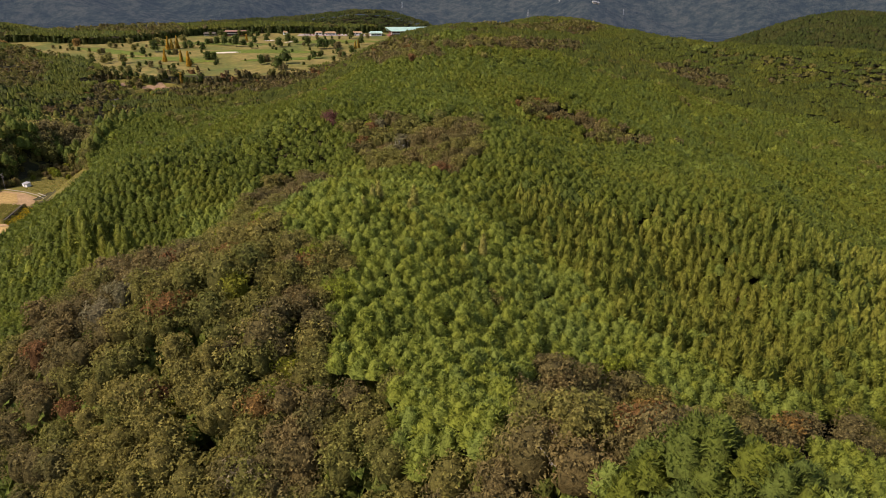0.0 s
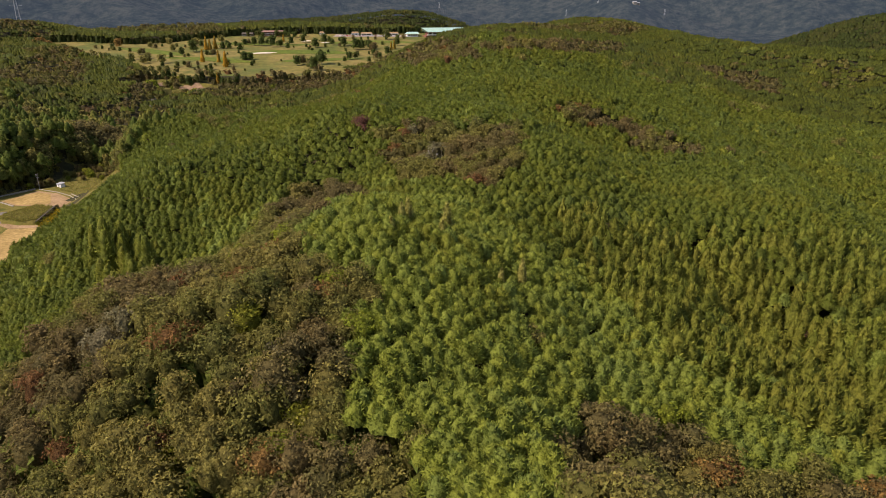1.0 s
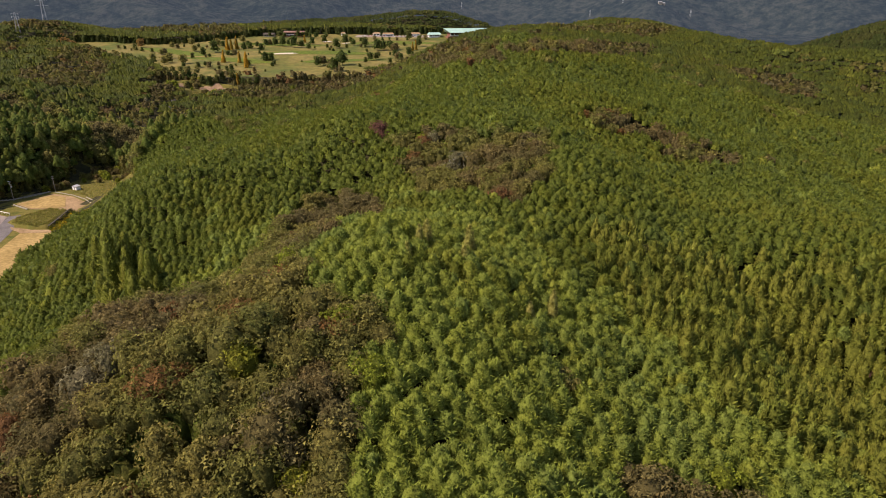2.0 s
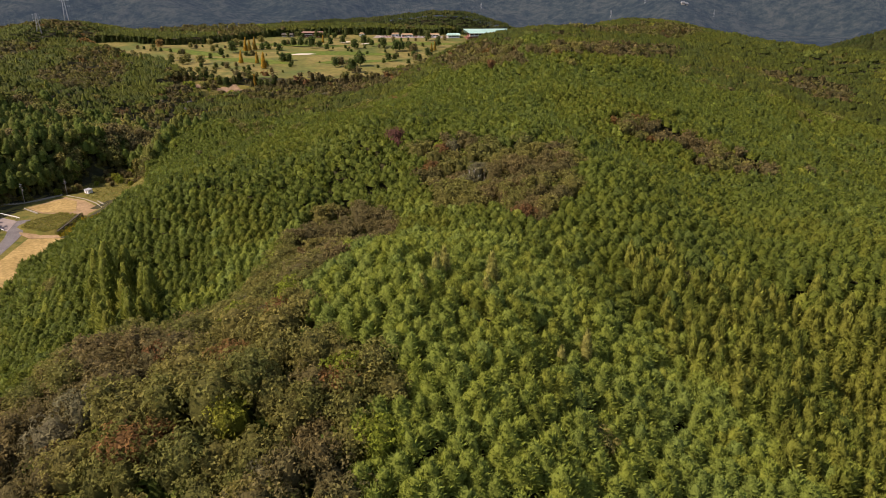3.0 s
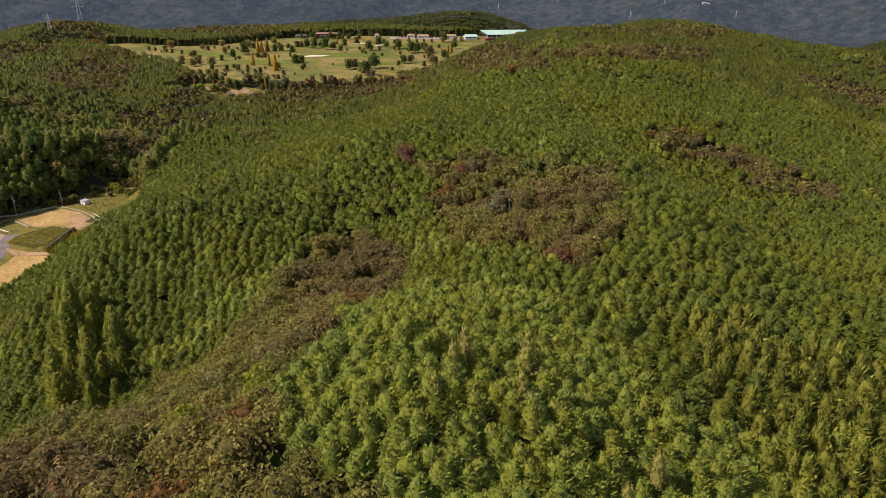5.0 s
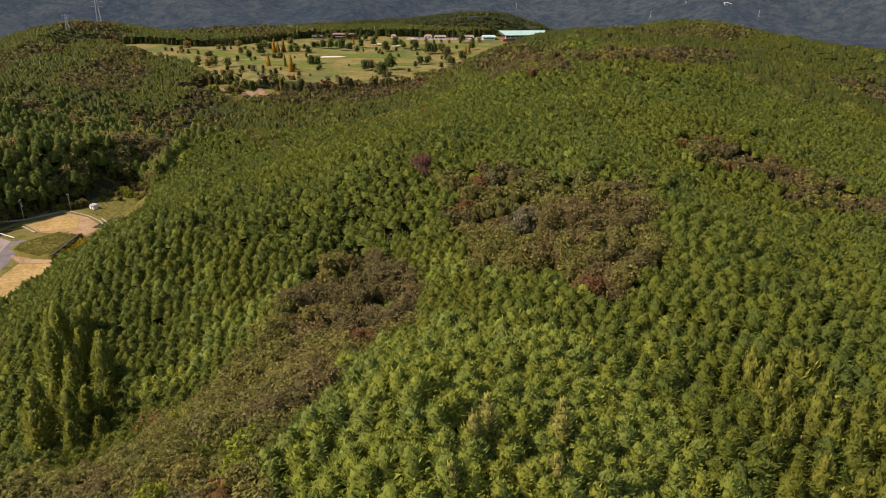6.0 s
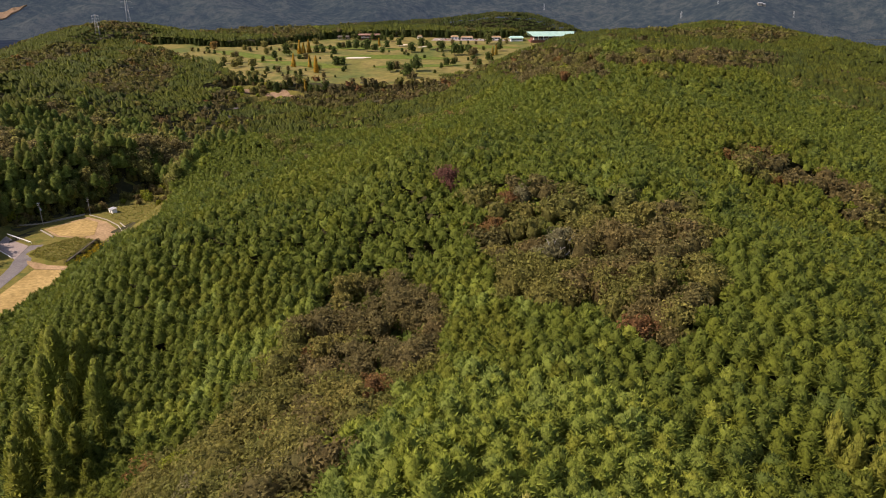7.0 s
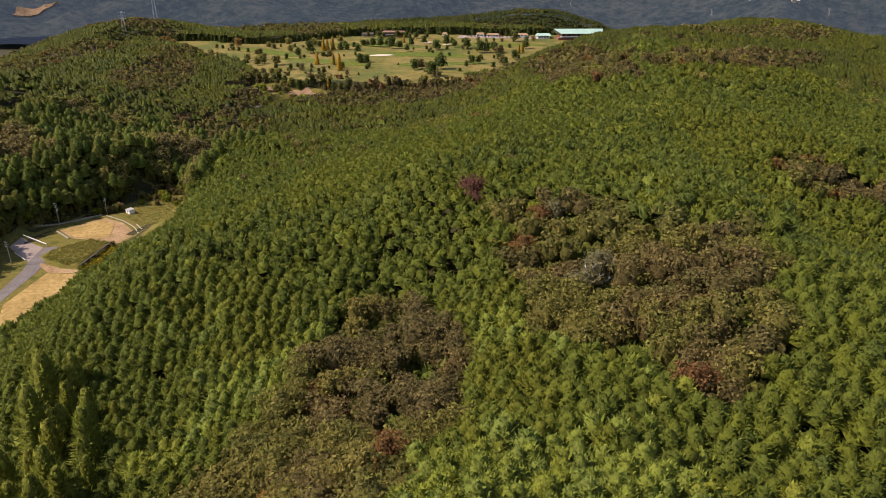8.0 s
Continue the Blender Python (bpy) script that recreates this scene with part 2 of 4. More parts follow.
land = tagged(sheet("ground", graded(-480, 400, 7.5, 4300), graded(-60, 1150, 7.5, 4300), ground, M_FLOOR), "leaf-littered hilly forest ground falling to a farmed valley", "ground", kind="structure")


def patch(name, outline, material, lift=0.12, step=2.5, label="", category="", wobble=0.0, top=None, height=None):
    """A skin laid over the ground inside an outline, a little proud of it."""
    bm = bmesh.new()
    P = np.array(outline, float)
    if wobble:
        Q = []
        for a, b in zip(P, np.roll(P, -1, 0)):
            n = max(2, int(np.hypot(*(b - a)) / (wobble * 4)))
            Q += [a + (b - a) * k / n + np.random.uniform(-wobble, wobble, 2) for k in range(n)]
        P = np.array(Q)
    face = bm.faces.new([bm.verts.new((x, y, 0)) for x, y in P])
    bmesh.ops.triangulate(bm, faces=[face])
    for axis in (0, 1):
        lo, hi = P[:, axis].min(), P[:, axis].max()
        for v in np.arange(lo + step, hi, step):
            no = (1, 0, 0) if axis == 0 else (0, 1, 0)
            bmesh.ops.bisect_plane(bm, geom=bm.verts[:] + bm.edges[:] + bm.faces[:], plane_co=(v, v, 0), plane_no=no)
    bm.verts.ensure_lookup_table()
    for v in bm.verts:
        v.co.z = ((height or gz)(v.co.x, v.co.y) if top is None else top) + lift
    r = bmesh.ops.extrude_face_region(bm, geom=bm.faces[:])
    bmesh.ops.translate(bm, verts=[g for g in r["geom"] if isinstance(g, bmesh.types.BMVert)], vec=(0, 0, -lift - 0.4))
    bmesh.ops.recalc_face_normals(bm, faces=bm.faces[:])
    ob = part(name, bm, material, None, "", False)
    return tagged(ob, label, category, kind="structure")


def oval(cx, cy, rx, ry, turn=0.0, n=18, rough=0.12):
    out = []
    for k in range(n):
        a = 2 * math.pi * k / n
        s = 1 + random.uniform(-rough, rough)
        u, v = rx * s * math.cos(a), ry * s * math.sin(a)
        out.append((cx + u * math.cos(turn) - v * math.sin(turn), cy + u * math.sin(turn) + v * math.cos(turn)))
    return out


# ---- tree shapes ----
def spray_mesh(base, tip, side, fold):
    """Folded leaf-shaped sprays, two triangles each."""
    n = len(base)
    mid = base * 0.45 + tip * 0.55
    V = np.empty((n, 4, 3))
    V[:, 0], V[:, 1], V[:, 2], V[:, 3] = base, mid + side - fold, tip, mid - side - fold
    k = np.arange(n)[:, None] * 4
    T = np.concatenate([k + np.array([[0, 1, 2]]), k + np.array([[0, 2, 3]])])
    return V.reshape(-1, 3), T


def plume_mesh(base, tip, side):
    """Slim pointed tufts, one triangle each."""
    V = np.stack([base + side, tip, base - side], 1)
    return V.reshape(-1, 3), np.arange(len(base) * 3).reshape(-1, 3)


def unit(v):
    return v / np.maximum(np.linalg.norm(v, axis=-1, keepdims=True), 1e-9)


def join(pieces):
    V, T, L, off = [], [], [], 0
    for v, t, l in pieces:
        V.append(v), T.append(t + off), L.append(l)
        off += len(v)
    return np.concatenate(V), np.concatenate(T), np.concatenate(L)


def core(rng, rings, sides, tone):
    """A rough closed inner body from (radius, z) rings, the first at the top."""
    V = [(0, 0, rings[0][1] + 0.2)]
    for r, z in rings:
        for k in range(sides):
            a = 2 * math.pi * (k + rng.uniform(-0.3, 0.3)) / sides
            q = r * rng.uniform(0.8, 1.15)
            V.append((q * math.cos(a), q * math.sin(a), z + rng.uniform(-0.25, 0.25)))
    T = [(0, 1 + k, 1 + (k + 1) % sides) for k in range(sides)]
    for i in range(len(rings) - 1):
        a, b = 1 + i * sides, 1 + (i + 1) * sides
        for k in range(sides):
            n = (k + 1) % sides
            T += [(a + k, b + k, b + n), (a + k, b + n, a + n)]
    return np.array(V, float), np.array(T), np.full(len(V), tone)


def conifer(seed, height, radius, crown, count, size, power, lift, tone=(0.78, 1.22), sides=6, cw=0.42, low=1.0, inner=0.86, sunk=0.35, open_crown=False):
    """Crown of a conifer: height to the tip, crown length, sprays that end on a cone-like outline."""
    rng = np.random.default_rng(seed)
    f = rng.uniform(0.01, 1, count) ** 0.75 * low
    a = rng.uniform(0, 2 * math.pi, count)
    n = len(f)
    lobes = 1 + 0.13 * np.sin(a * 3 + rng.uniform(0, 6)) + 0.09 * np.sin(a * 5 + f * 9)
    r = radius * f ** power * lobes * rng.uniform(0.82, 1.12, n)
    z = height - f * crown + rng.normal(0, 0.12, n)
    e = np.radians(lift[0] + (lift[1] - lift[0]) * f + rng.normal(0, 14, n))
    a2 = a + rng.normal(0, 0.28, n)
    out = np.stack([np.cos(a2) * np.cos(e), np.sin(a2) * np.cos(e), np.sin(e)], 1)
    tip = np.stack([r * np.cos(a), r * np.sin(a), z], 1)
    ln = size * rng.uniform(0.7, 1.3, n)[:, None]
    base = tip - out * ln
    up = np.array([[0, 0, 1.0]]) + rng.normal(0, 0.35, (n, 3))
    side = unit(np.cross(out, up)) * ln * cw * 0.5
    V, T = plume_mesh(base, tip, side)
    L = np.repeat(rng.uniform(*tone, n), 3)
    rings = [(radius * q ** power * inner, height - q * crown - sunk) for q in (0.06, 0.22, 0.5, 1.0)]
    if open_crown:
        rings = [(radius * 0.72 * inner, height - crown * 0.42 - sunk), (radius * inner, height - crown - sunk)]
    # core a little darker than the sprays, a hint of inner shade painted in
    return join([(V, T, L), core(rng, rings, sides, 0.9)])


def broadleaf(seed, height, radius, depth, blobs, leaves, size, tone=(0.8, 1.4), sides=7, skirt=0):
    """Crown of a broadleaved tree: lobes of leaves round a domed body."""
    rng = np.random.default_rng(seed)
    mid = height - depth
    P, N = [], []
    for b in range(blobs):
        a = 2.4 * b + rng.uniform(-0.5, 0.5)
        q = math.sqrt((b + 0.4) / blobs)
        top = math.sqrt(max(0.0, 1 - (q * 0.86) ** 2))
        c = np.array([radius * 0.82 * q * math.cos(a), radius * 0.82 * q * math.sin(a), mid + depth * top * 0.7 + rng.uniform(-0.55, 0.45)])
        br = radius * rng.uniform(0.24, 0.42)
        d = unit(rng.normal(0, 1, (leaves, 3)) + np.array([[0.5 * q * math.cos(a), 0.5 * q * math.sin(a), 0.75]]))
        P.append(c + d * br * rng.uniform(0.72, 1.1, (leaves, 1)))
        N.append(d)
    for b in range(skirt):
        a = 2 * math.pi * (b + rng.uniform(-0.3, 0.3)) / skirt
        c = np.array([radius * 0.62 * math.cos(a), radius * 0.62 * math.sin(a), mid - depth * rng.uniform(0.0, 0.35)])
        d = unit(rng.normal(0, 1, (leaves, 3)) + np.array([[0.9 * math.cos(a), 0.9 * math.sin(a), 0.1]]))
        P.append(c + d * radius * 0.38 * rng.uniform(0.75, 1.1, (leaves, 1)))
        N.append(d)
    P, N = np.concatenate(P), np.concatenate(N)
    n = len(P)
    N = unit(N + rng.normal(0, 0.45, (n, 3)))
    t = unit(np.cross(N, rng.normal(0, 1, (n, 3))))
    s = size * rng.uniform(0.6, 1.4, n)[:, None]
    side = np.cross(N, t) * s * 0.42
    V, T = plume_mesh(P - t * s * 0.5, P + t * s * 0.5 + N * s * rng.uniform(-0.1, 0.35, n)[:, None], side)
    L = np.repeat(rng.uniform(*tone, n), 3)
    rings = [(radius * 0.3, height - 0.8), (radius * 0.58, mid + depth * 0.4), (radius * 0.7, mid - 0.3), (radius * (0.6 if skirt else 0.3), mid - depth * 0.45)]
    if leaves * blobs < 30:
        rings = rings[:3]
    # body toned well below the leaves: the crown's inner shade is in its colour
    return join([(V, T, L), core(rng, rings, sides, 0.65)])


def copse(seed, count, spread, height, radius, depth, sides):
    """A clump of several small conical crowns for far slopes, toned down for gap shade."""
    rng = np.random.default_rng(seed + 900)
    pieces = []
    for k in range(count):
        a, q = 2.4 * k + rng.uniform(-0.4, 0.4), spread * math.sqrt((k + 0.3) / count)
        V = [(0, 0, height + rng.uniform(-0.8, 0.8))]
        for j in range(sides):
            b = 2 * math.pi * (j + rng.uniform(-0.35, 0.35)) / sides
            r = radius * rng.uniform(0.75, 1.2)
            V.append((r * math.cos(b), r * math.sin(b), height - depth * rng.uniform(0.7, 1.2)))
        V = np.array(V) + np.array([[q * math.cos(a), q * math.sin(a), 0]])
        T = np.array([(0, 1 + j, 1 + (j + 1) % sides) for j in range(sides)])
        # low tone paints in the shade between crowns that plain cones lack
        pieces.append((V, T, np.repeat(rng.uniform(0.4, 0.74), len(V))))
    return join(pieces)


def trunk_mesh(name, height, r, limbs, seed, material):
    rng = random.Random(seed)
    bm = bmesh.new()
    bend = (rng.uniform(-0.3, 0.3), rng.uniform(-0.3, 0.3))
    pts = [(bend[0] * (k / 3) ** 2, bend[1] * (k / 3) ** 2, height * k / 3 - (0.6 if k == 0 else 0)) for k in range(4)]
    for k in range(3):
        add_rod(bm, pts[k], pts[k + 1], r * (1 - 0.3 * k), r * (0.7 - 0.3 * k) + 0.02, 6)
    for k in range(limbs):
        a, q = 2.4 * k + rng.uniform(-0.4, 0.4), rng.uniform(0.5, 0.85)
        p = Vector((bend[0] * q * q, bend[1] * q * q, height * q))
        e = p + Vector((math.cos(a), math.sin(a), 0.9)) * height * 0.2
        add_rod(bm, p, e, r * 0.4, 0.03, 4)
    me = bpy.data.meshes.new(name)
    bm.to_mesh(me)
    bm.free()
    me.materials.append(material)
    return me


# ---- plan of the woods ----
# outlines of the broadleaved groves among the planted conifers, with their share of brown trees
GROVES = [
    ([(-62, 181), (-60, 190), (-58, 198), (-52, 209), (-43, 201), (-36, 191), (-31, 180), (-28, 164), (-27, 154), (-30, 146), (-32, 125), (-30, 115), (-26, 109), (-20, 104), (-17, 95), (-16, 85), (-14, 77), (-8, 71), (-6, 64), (-2, 60), (0, 54), (4, 44), (-20, 30), (-60, 40), (-84, 66), (-76, 95), (-70, 112), (-66, 130), (-70, 146), (-66, 156), (-62, 164), (-60, 172)], 0.28),
    ([(-84, 66), (-76, 95), (-70, 112), (-57, 113), (-47, 107), (-47, 100), (-51, 95), (-58, 92), (-62, 80)], 0.85),
    ([(-62, 181), (-60, 190), (-58, 198), (-52, 209), (-43, 201), (-36, 191), (-31, 180), (-29, 166), (-38, 162), (-50, 165), (-59, 172)], 0.8),
    ([(-43, 239), (-38, 234), (-29, 234), (-21, 231), (-11, 225), (-4, 216), (5, 212), (13, 210), (14, 198), (13, 186), (12, 177), (9, 172), (3, 169), (-1, 167), (-5, 168), (-7, 176), (-11, 178), (-14, 184), (-20, 186), (-24, 190), (-24, 199), (-28, 213), (-32, 220), (-34, 224), (-35, 232)], 0.52),
]
FAR_GROVES = [
    ([(33, 285), (40, 298), (49, 301), (60, 295), (75, 289), (85, 284), (89, 266), (86, 255), (75, 256), (66, 259), (59, 268), (53, 278), (43, 277), (35, 277)], 0.85),
    ([(162, 583), (188, 585), (234, 597), (250, 561), (220, 500), (193, 498), (184, 540)], 0.9),
    ([(2, 404), (11, 407), (38, 439), (75, 534), (127, 607), (112, 543), (57, 419), (27, 392), (11, 394)], 0.8),
    ([(20, 640), (56, 606), (124, 670), (191, 761), (165, 835), (90, 760)], 0.5),
    ([(-77, 605), (-48, 605), (0, 400), (0, 377), (-17, 380), (-38, 400)], 0.7),
    ([(-265, 600), (-268, 660), (-246, 702), (-205, 735), (-150, 716), (-100, 690), (-75, 640), (-107, 584), (-158, 600), (-197, 600), (-229, 594)], 0.7),
    ([(-273, 427), (-288, 464), (-282, 481), (-263, 483), (-215, 400), (-198, 356), (-205, 350), (-243, 389), (-256, 402)], 0.85),
    ([(-309, 561), (-339, 639), (-308, 614), (-289, 586), (-283, 549), (-291, 531)], 0.85),
    ([(-322, 368), (-317, 384), (-290, 355), (-301, 349)], 0.95),
    ([(-479, 633), (-471, 672), (-474, 752), (-409, 685), (-369, 597), (-351, 516), (-360, 498)], 0.6),
    ([(9, 71), (15, 85), (21, 93), (28, 94), (32, 92), (42, 88), (58, 90), (81, 98), (77, 88), (59, 84), (40, 76), (28, 62), (21, 47), (12, 44), (2, 46), (0, 54), (7, 56), (8, 62)], 0.62),
]
CEDARS = [[(16, 153), (30, 152), (53, 156), (72, 152), (100, 162), (150, 200), (110, 130), (83, 101), (62, 96), (42, 98), (34, 109), (25, 122), (18, 137)]]
CLEARING = [(-155, 185), (-163, 215), (-162, 240), (-159, 262), (-164, 288), (-176, 312), (-192, 338), (-208, 364), (-224, 392), (-246, 404), (-260, 392), (-257, 372), (-264, 345), (-271, 322), (-268, 306), (-256, 292), (-246, 272), (-230, 240), (-205, 195), (-190, 165)]
GOLF = [(-638, 913), (-530, 833), (-463, 790), (-409, 749), (-362, 703), (-322, 692), (-250, 694), (-150, 715), (-95, 735), (-40, 800), (-15, 900), (10, 985), (-10, 1018), (-120, 1018), (-290, 1006), (-355, 1000), (-400, 950), (-440, 927), (-490, 908), (-560, 925)]
BANK = [(-351, 632), (-302, 612), (-274, 616), (-262, 646), (-256, 684), (-300, 690), (-349, 690)]


# ground that lies behind ridges or far to the side, planted more coarsely
DEAD_GROUND = [
    [(-760, 586), (-600, 590), (-480, 562), (-432, 520), (-418, 440), (-442, 376), (-412, 332), (-358, 306), (-340, 200), (-205, 180), (-110, 92), (-70, 52), (-40, 24), (0, -60), (-760, -60)],
    [(40, 20), (110, 96), (200, 180), (262, 222), (312, 280), (345, 336), (400, 392), (460, 448), (515, 505), (535, 560), (440, 650), (370, 700), (325, 745), (320, 900), (330, 925), (430, 925), (500, 850), (640, 785), (760, 785), (1060, 980), (1060, -60), (0, -60)],
    [(110, 945), (425, 965), (430, 1250), (60, 1300), (60, 1050)],
]


def inside(poly, x, y):
    hit = np.zeros(np.shape(x), bool)
    for (ax, ay), (bx, by) in zip(poly, poly[1:] + poly[:1]):
        cross = ((ay > y) != (by > y)) & (x < (bx - ax) * (y - ay) / (by - ay + 1e-12) + ax)
        hit ^= cross
    return hit


def warp(x, y):
    return 3.5 * np.sin(x * 0.21 + 2 * np.sin(y * 0.13)) + 2.5 * np.sin(y * 0.33 + x * 0.17), 3.5 * np.sin(y * 0.19 + 1.7 * np.sin(x * 0.11)) + 2.5 * np.sin(x * 0.37 - y * 0.15)


def ragged(outline, x, y):
    """Inside an outline with a ragged rim."""
    wx, wy = warp(x, y)
    return inside(outline, x + wx * 0.45, y + wy * 0.45)


NEAR_BOX = (-82, 90, 30, 205)
MID_BOX = (-195, 270, 30, 440)
EDGE_BOX = (-128, -82, 130, 205)
WEST_BOX = (-340, -195, 235, 470)


def within(b, x, y):
    return (x > b[0]) & (x < b[1]) & (y > b[2]) & (y < b[3])


def jitter_grid(x0, x1, y0, y1, step, seed, amount=0.31):
    rng = np.random.default_rng(seed)
    X, Y = np.meshgrid(np.arange(x0, x1, step), np.arange(y0, y1, step * 0.92))
    X = X + (np.arange(X.shape[0])[:, None] % 2) * step / 2
    x, y = X.ravel() + rng.uniform(-amount, amount, X.size) * step, Y.ravel() + rng.uniform(-amount, amount, X.size) * step
    gap = (np.hypot(x + 11.5, y - 181) < 2.8) | (np.hypot(x + 3.5, y - 172.5) < 2.0)
    ok = ~gap & ~inside(CLEARING, x, y) & ~inside(GOLF, x, y) & ~inside(BANK, x, y)
    return x[ok], y[ok]


WOODS = {}
BROAD = ("brown", "olive", "rust", "pale", "gold_green")


def plant(kind, level, x, y, scale, tone, turn):
    sink = 9.5 * np.maximum(0.0, scale - 1.25)
    WOODS.setdefault((kind, level), []).append(np.stack([x, y, ground(x, y) - sink, scale, tone, turn], 1))


def dead(x, y):
    hit = np.zeros(len(x), bool)
    for outline in DEAD_GROUND:
        hit |= inside(outline, x, y)
    return hit & (np.hypot(x, y - 45) > 125)


def sow(level, x, y, seed, cscale, bscale, thin):
    """Choose a kind for every spot and plant it."""
    rng = np.random.default_rng(seed)
    hid = dead(x, y)
    if level != 2 and hid.any():
        few = hid & (rng.uniform(0, 1, len(x)) < 0.16)
        sow(2, x[few], y[few], seed + 500, cscale, bscale, 1.0)
        x, y = x[~hid], y[~hid]
    n = len(x)
    grove, brown = np.zeros(n, bool), np.full(n, 0.35)
    for outline, share in GROVES + FAR_GROVES:
        m = ragged(outline, x, y)
        grove |= m
        brown = np.where(m, share, brown)
    cedar = np.zeros(n, bool)
    for outline in CEDARS:
        cedar |= ragged(outline, x, y)
    cedar &= rng.uniform(0, 1, n) < 0.66
    mixed = (x < -250) & (y < 1060)
    patchy = np.sin(x * 0.021 + 2 * np.sin(y * 0.012)) + np.sin(y * 0.027 + 1.5 * np.sin(x * 0.017))
    leafy = grove | (mixed & (patchy + rng.normal(0, 0.25, n) > 0.3)) | (rng.uniform(0, 1, n) < 0.0012 + 0.3 * smooth(300, 440, y) * (patchy > 0.1) * (np.sin(x * 0.07 + 2 * np.sin(y * 0.05)) > -0.2))
    keep = ~leafy | (rng.uniform(0, 1, n) < thin)
    blotch = np.sin(x * 0.16 + 1.9 * np.sin(y * 0.12)) * np.sin(y * 0.15 + 1.1)
    b = brown + 0.5 * blotch + rng.normal(0, 0.16, n)
    kind = np.where(b > 0.62, "brown", "olive")
    u = rng.uniform(0, 1, n)
    kind = np.where(u < 0.016, "rust", kind)
    kind = np.where((u > 0.016) & (u < 0.030), "gold_green", kind)
    kind = np.where((u > 0.030) & (u < 0.040), "pale", kind)
    kind = np.where(leafy, kind, np.where(cedar, "cedar", "cypress"))
    kind = np.where(mixed & ~leafy & (rng.uniform(0, 1, n) < 0.06), "cedar", kind)
    strip = np.abs((x + 70) * 0.882 - (y - 169) * 0.471) < 4 + 1.5 * np.sin(y * 0.4)
    strip &= (y > 160) & (y < 205)
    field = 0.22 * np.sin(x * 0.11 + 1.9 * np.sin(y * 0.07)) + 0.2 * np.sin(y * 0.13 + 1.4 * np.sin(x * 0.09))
    # where the deep copy goes: other stands, plus slopes painted darker for dimmer light
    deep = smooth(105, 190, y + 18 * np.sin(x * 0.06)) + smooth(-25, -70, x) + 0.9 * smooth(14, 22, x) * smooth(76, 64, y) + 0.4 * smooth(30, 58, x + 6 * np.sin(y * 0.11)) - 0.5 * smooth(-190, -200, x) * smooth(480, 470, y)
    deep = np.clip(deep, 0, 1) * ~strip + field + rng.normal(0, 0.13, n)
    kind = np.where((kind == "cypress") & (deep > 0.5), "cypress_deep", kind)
    pine = ~leafy & (y > 1060)
    kind = np.where(pine | ((x > 420) & (y > 800)), "pine", kind)
    if level == 2:
        coarse = dead(x, y)
        kind = np.where(coarse & ~pine, np.where(leafy, "backwood_olive", "backwood"), kind)
    for k in np.unique(kind):
        m = keep & (kind == k)
        s = (bscale if k in BROAD else cscale) * rng.uniform(*((0.88, 1.1) if k in BROAD or k == 'cedar' else (0.972, 1.028) if level in (0, 3) else (0.945, 1.055)), n) * (1 + (0.08 if level in (0, 3) else 0.11) * np.sin(x * 0.29 + 1.7 * np.sin(y * 0.19)) * np.sin(y * 0.25 + x * 0.11) + 0.05 * np.sin(x * 0.13 + y * 0.09 + 1.5 * np.sin(y * 0.05)))
        drift = 0.5 + 0.25 * np.sin(x * 0.05 + np.sin(y * 0.04)) + 0.2 * np.sin(y * 0.043 + 2.0)
        tone = np.clip(drift + rng.normal(0, 0.11, n), 0.02, 0.98)
        if m.any():
            plant(str(k), level, x[m], y[m], s[m], tone[m], rng.uniform(0, 2 * math.pi, m.sum()))


MARKED = [("spire", -13, 124, 1.0), ("spire", -6, 127, 1.05), ("spire", -15, 115, 0.98), ("spire", -6.5, 120, 0.95), ("spire", -14, 122, 0.92), ("spire", 8, 118, 0.95), ("spire", 4, 112, 0.9), ("dark_red", -42, 238, 1.08), ("dark_red", -40.5, 235, 1.0), ("gold_green", -26, 230, 1.0), ("rust", -25, 227, 1.0), ("pale", -22, 228, 1.05), ("pale", -28, 223, 0.95), ("rust", -31, 226, 1.0), ("rust", -31.5, 220, 1.0), ("rust", -27, 215, 1.08), ("rust", -29, 217, 1.0), ("pale", -13, 200, 1.12), ("pale", -15, 198, 1.05), ("pale", -12, 205, 1.0),
          ("rust", -34, 152, 1.0), ("rust", -36, 151, 0.9), ("rust", -1, 170, 1.02), ("rust", 33, 289, 1.0), ("rust", 36, 285, 0.95), ("rust", -43, 89, 1.08), ("rust", -41.5, 91, 1.0), ("rust", -47, 105, 1.0), ("pale", -53, 96, 1.08), ("pale", -50, 97, 1.0), ("pale", -55.5, 93, 1.0), ("rust", -41, 77, 1.05), ("gold_green", -39, 75, 1.0), ("gold_green", -16, 91, 1.05), ("gold_green", -22, 100, 1.0), ("gold_green", -17, 92.5, 1.0),
          ("dark_red", 39, 113, 0.95), ("dark_red", 69, 132, 0.95), ("rust", 28, 128, 0.9), ("rust", 32, 84, 1.12), ("rust", 34.5, 85.5, 1.0), ("rust", 19, 53, 1.0), ("rust", 58, 88, 1.1), ("pale", -25, 65, 1.0), ("rust", -68, 150, 1.0), ("rust", -37, 102, 1.0), ("rust", -22, 98, 0.95), ("gold_green", -62, 150, 1.0)]
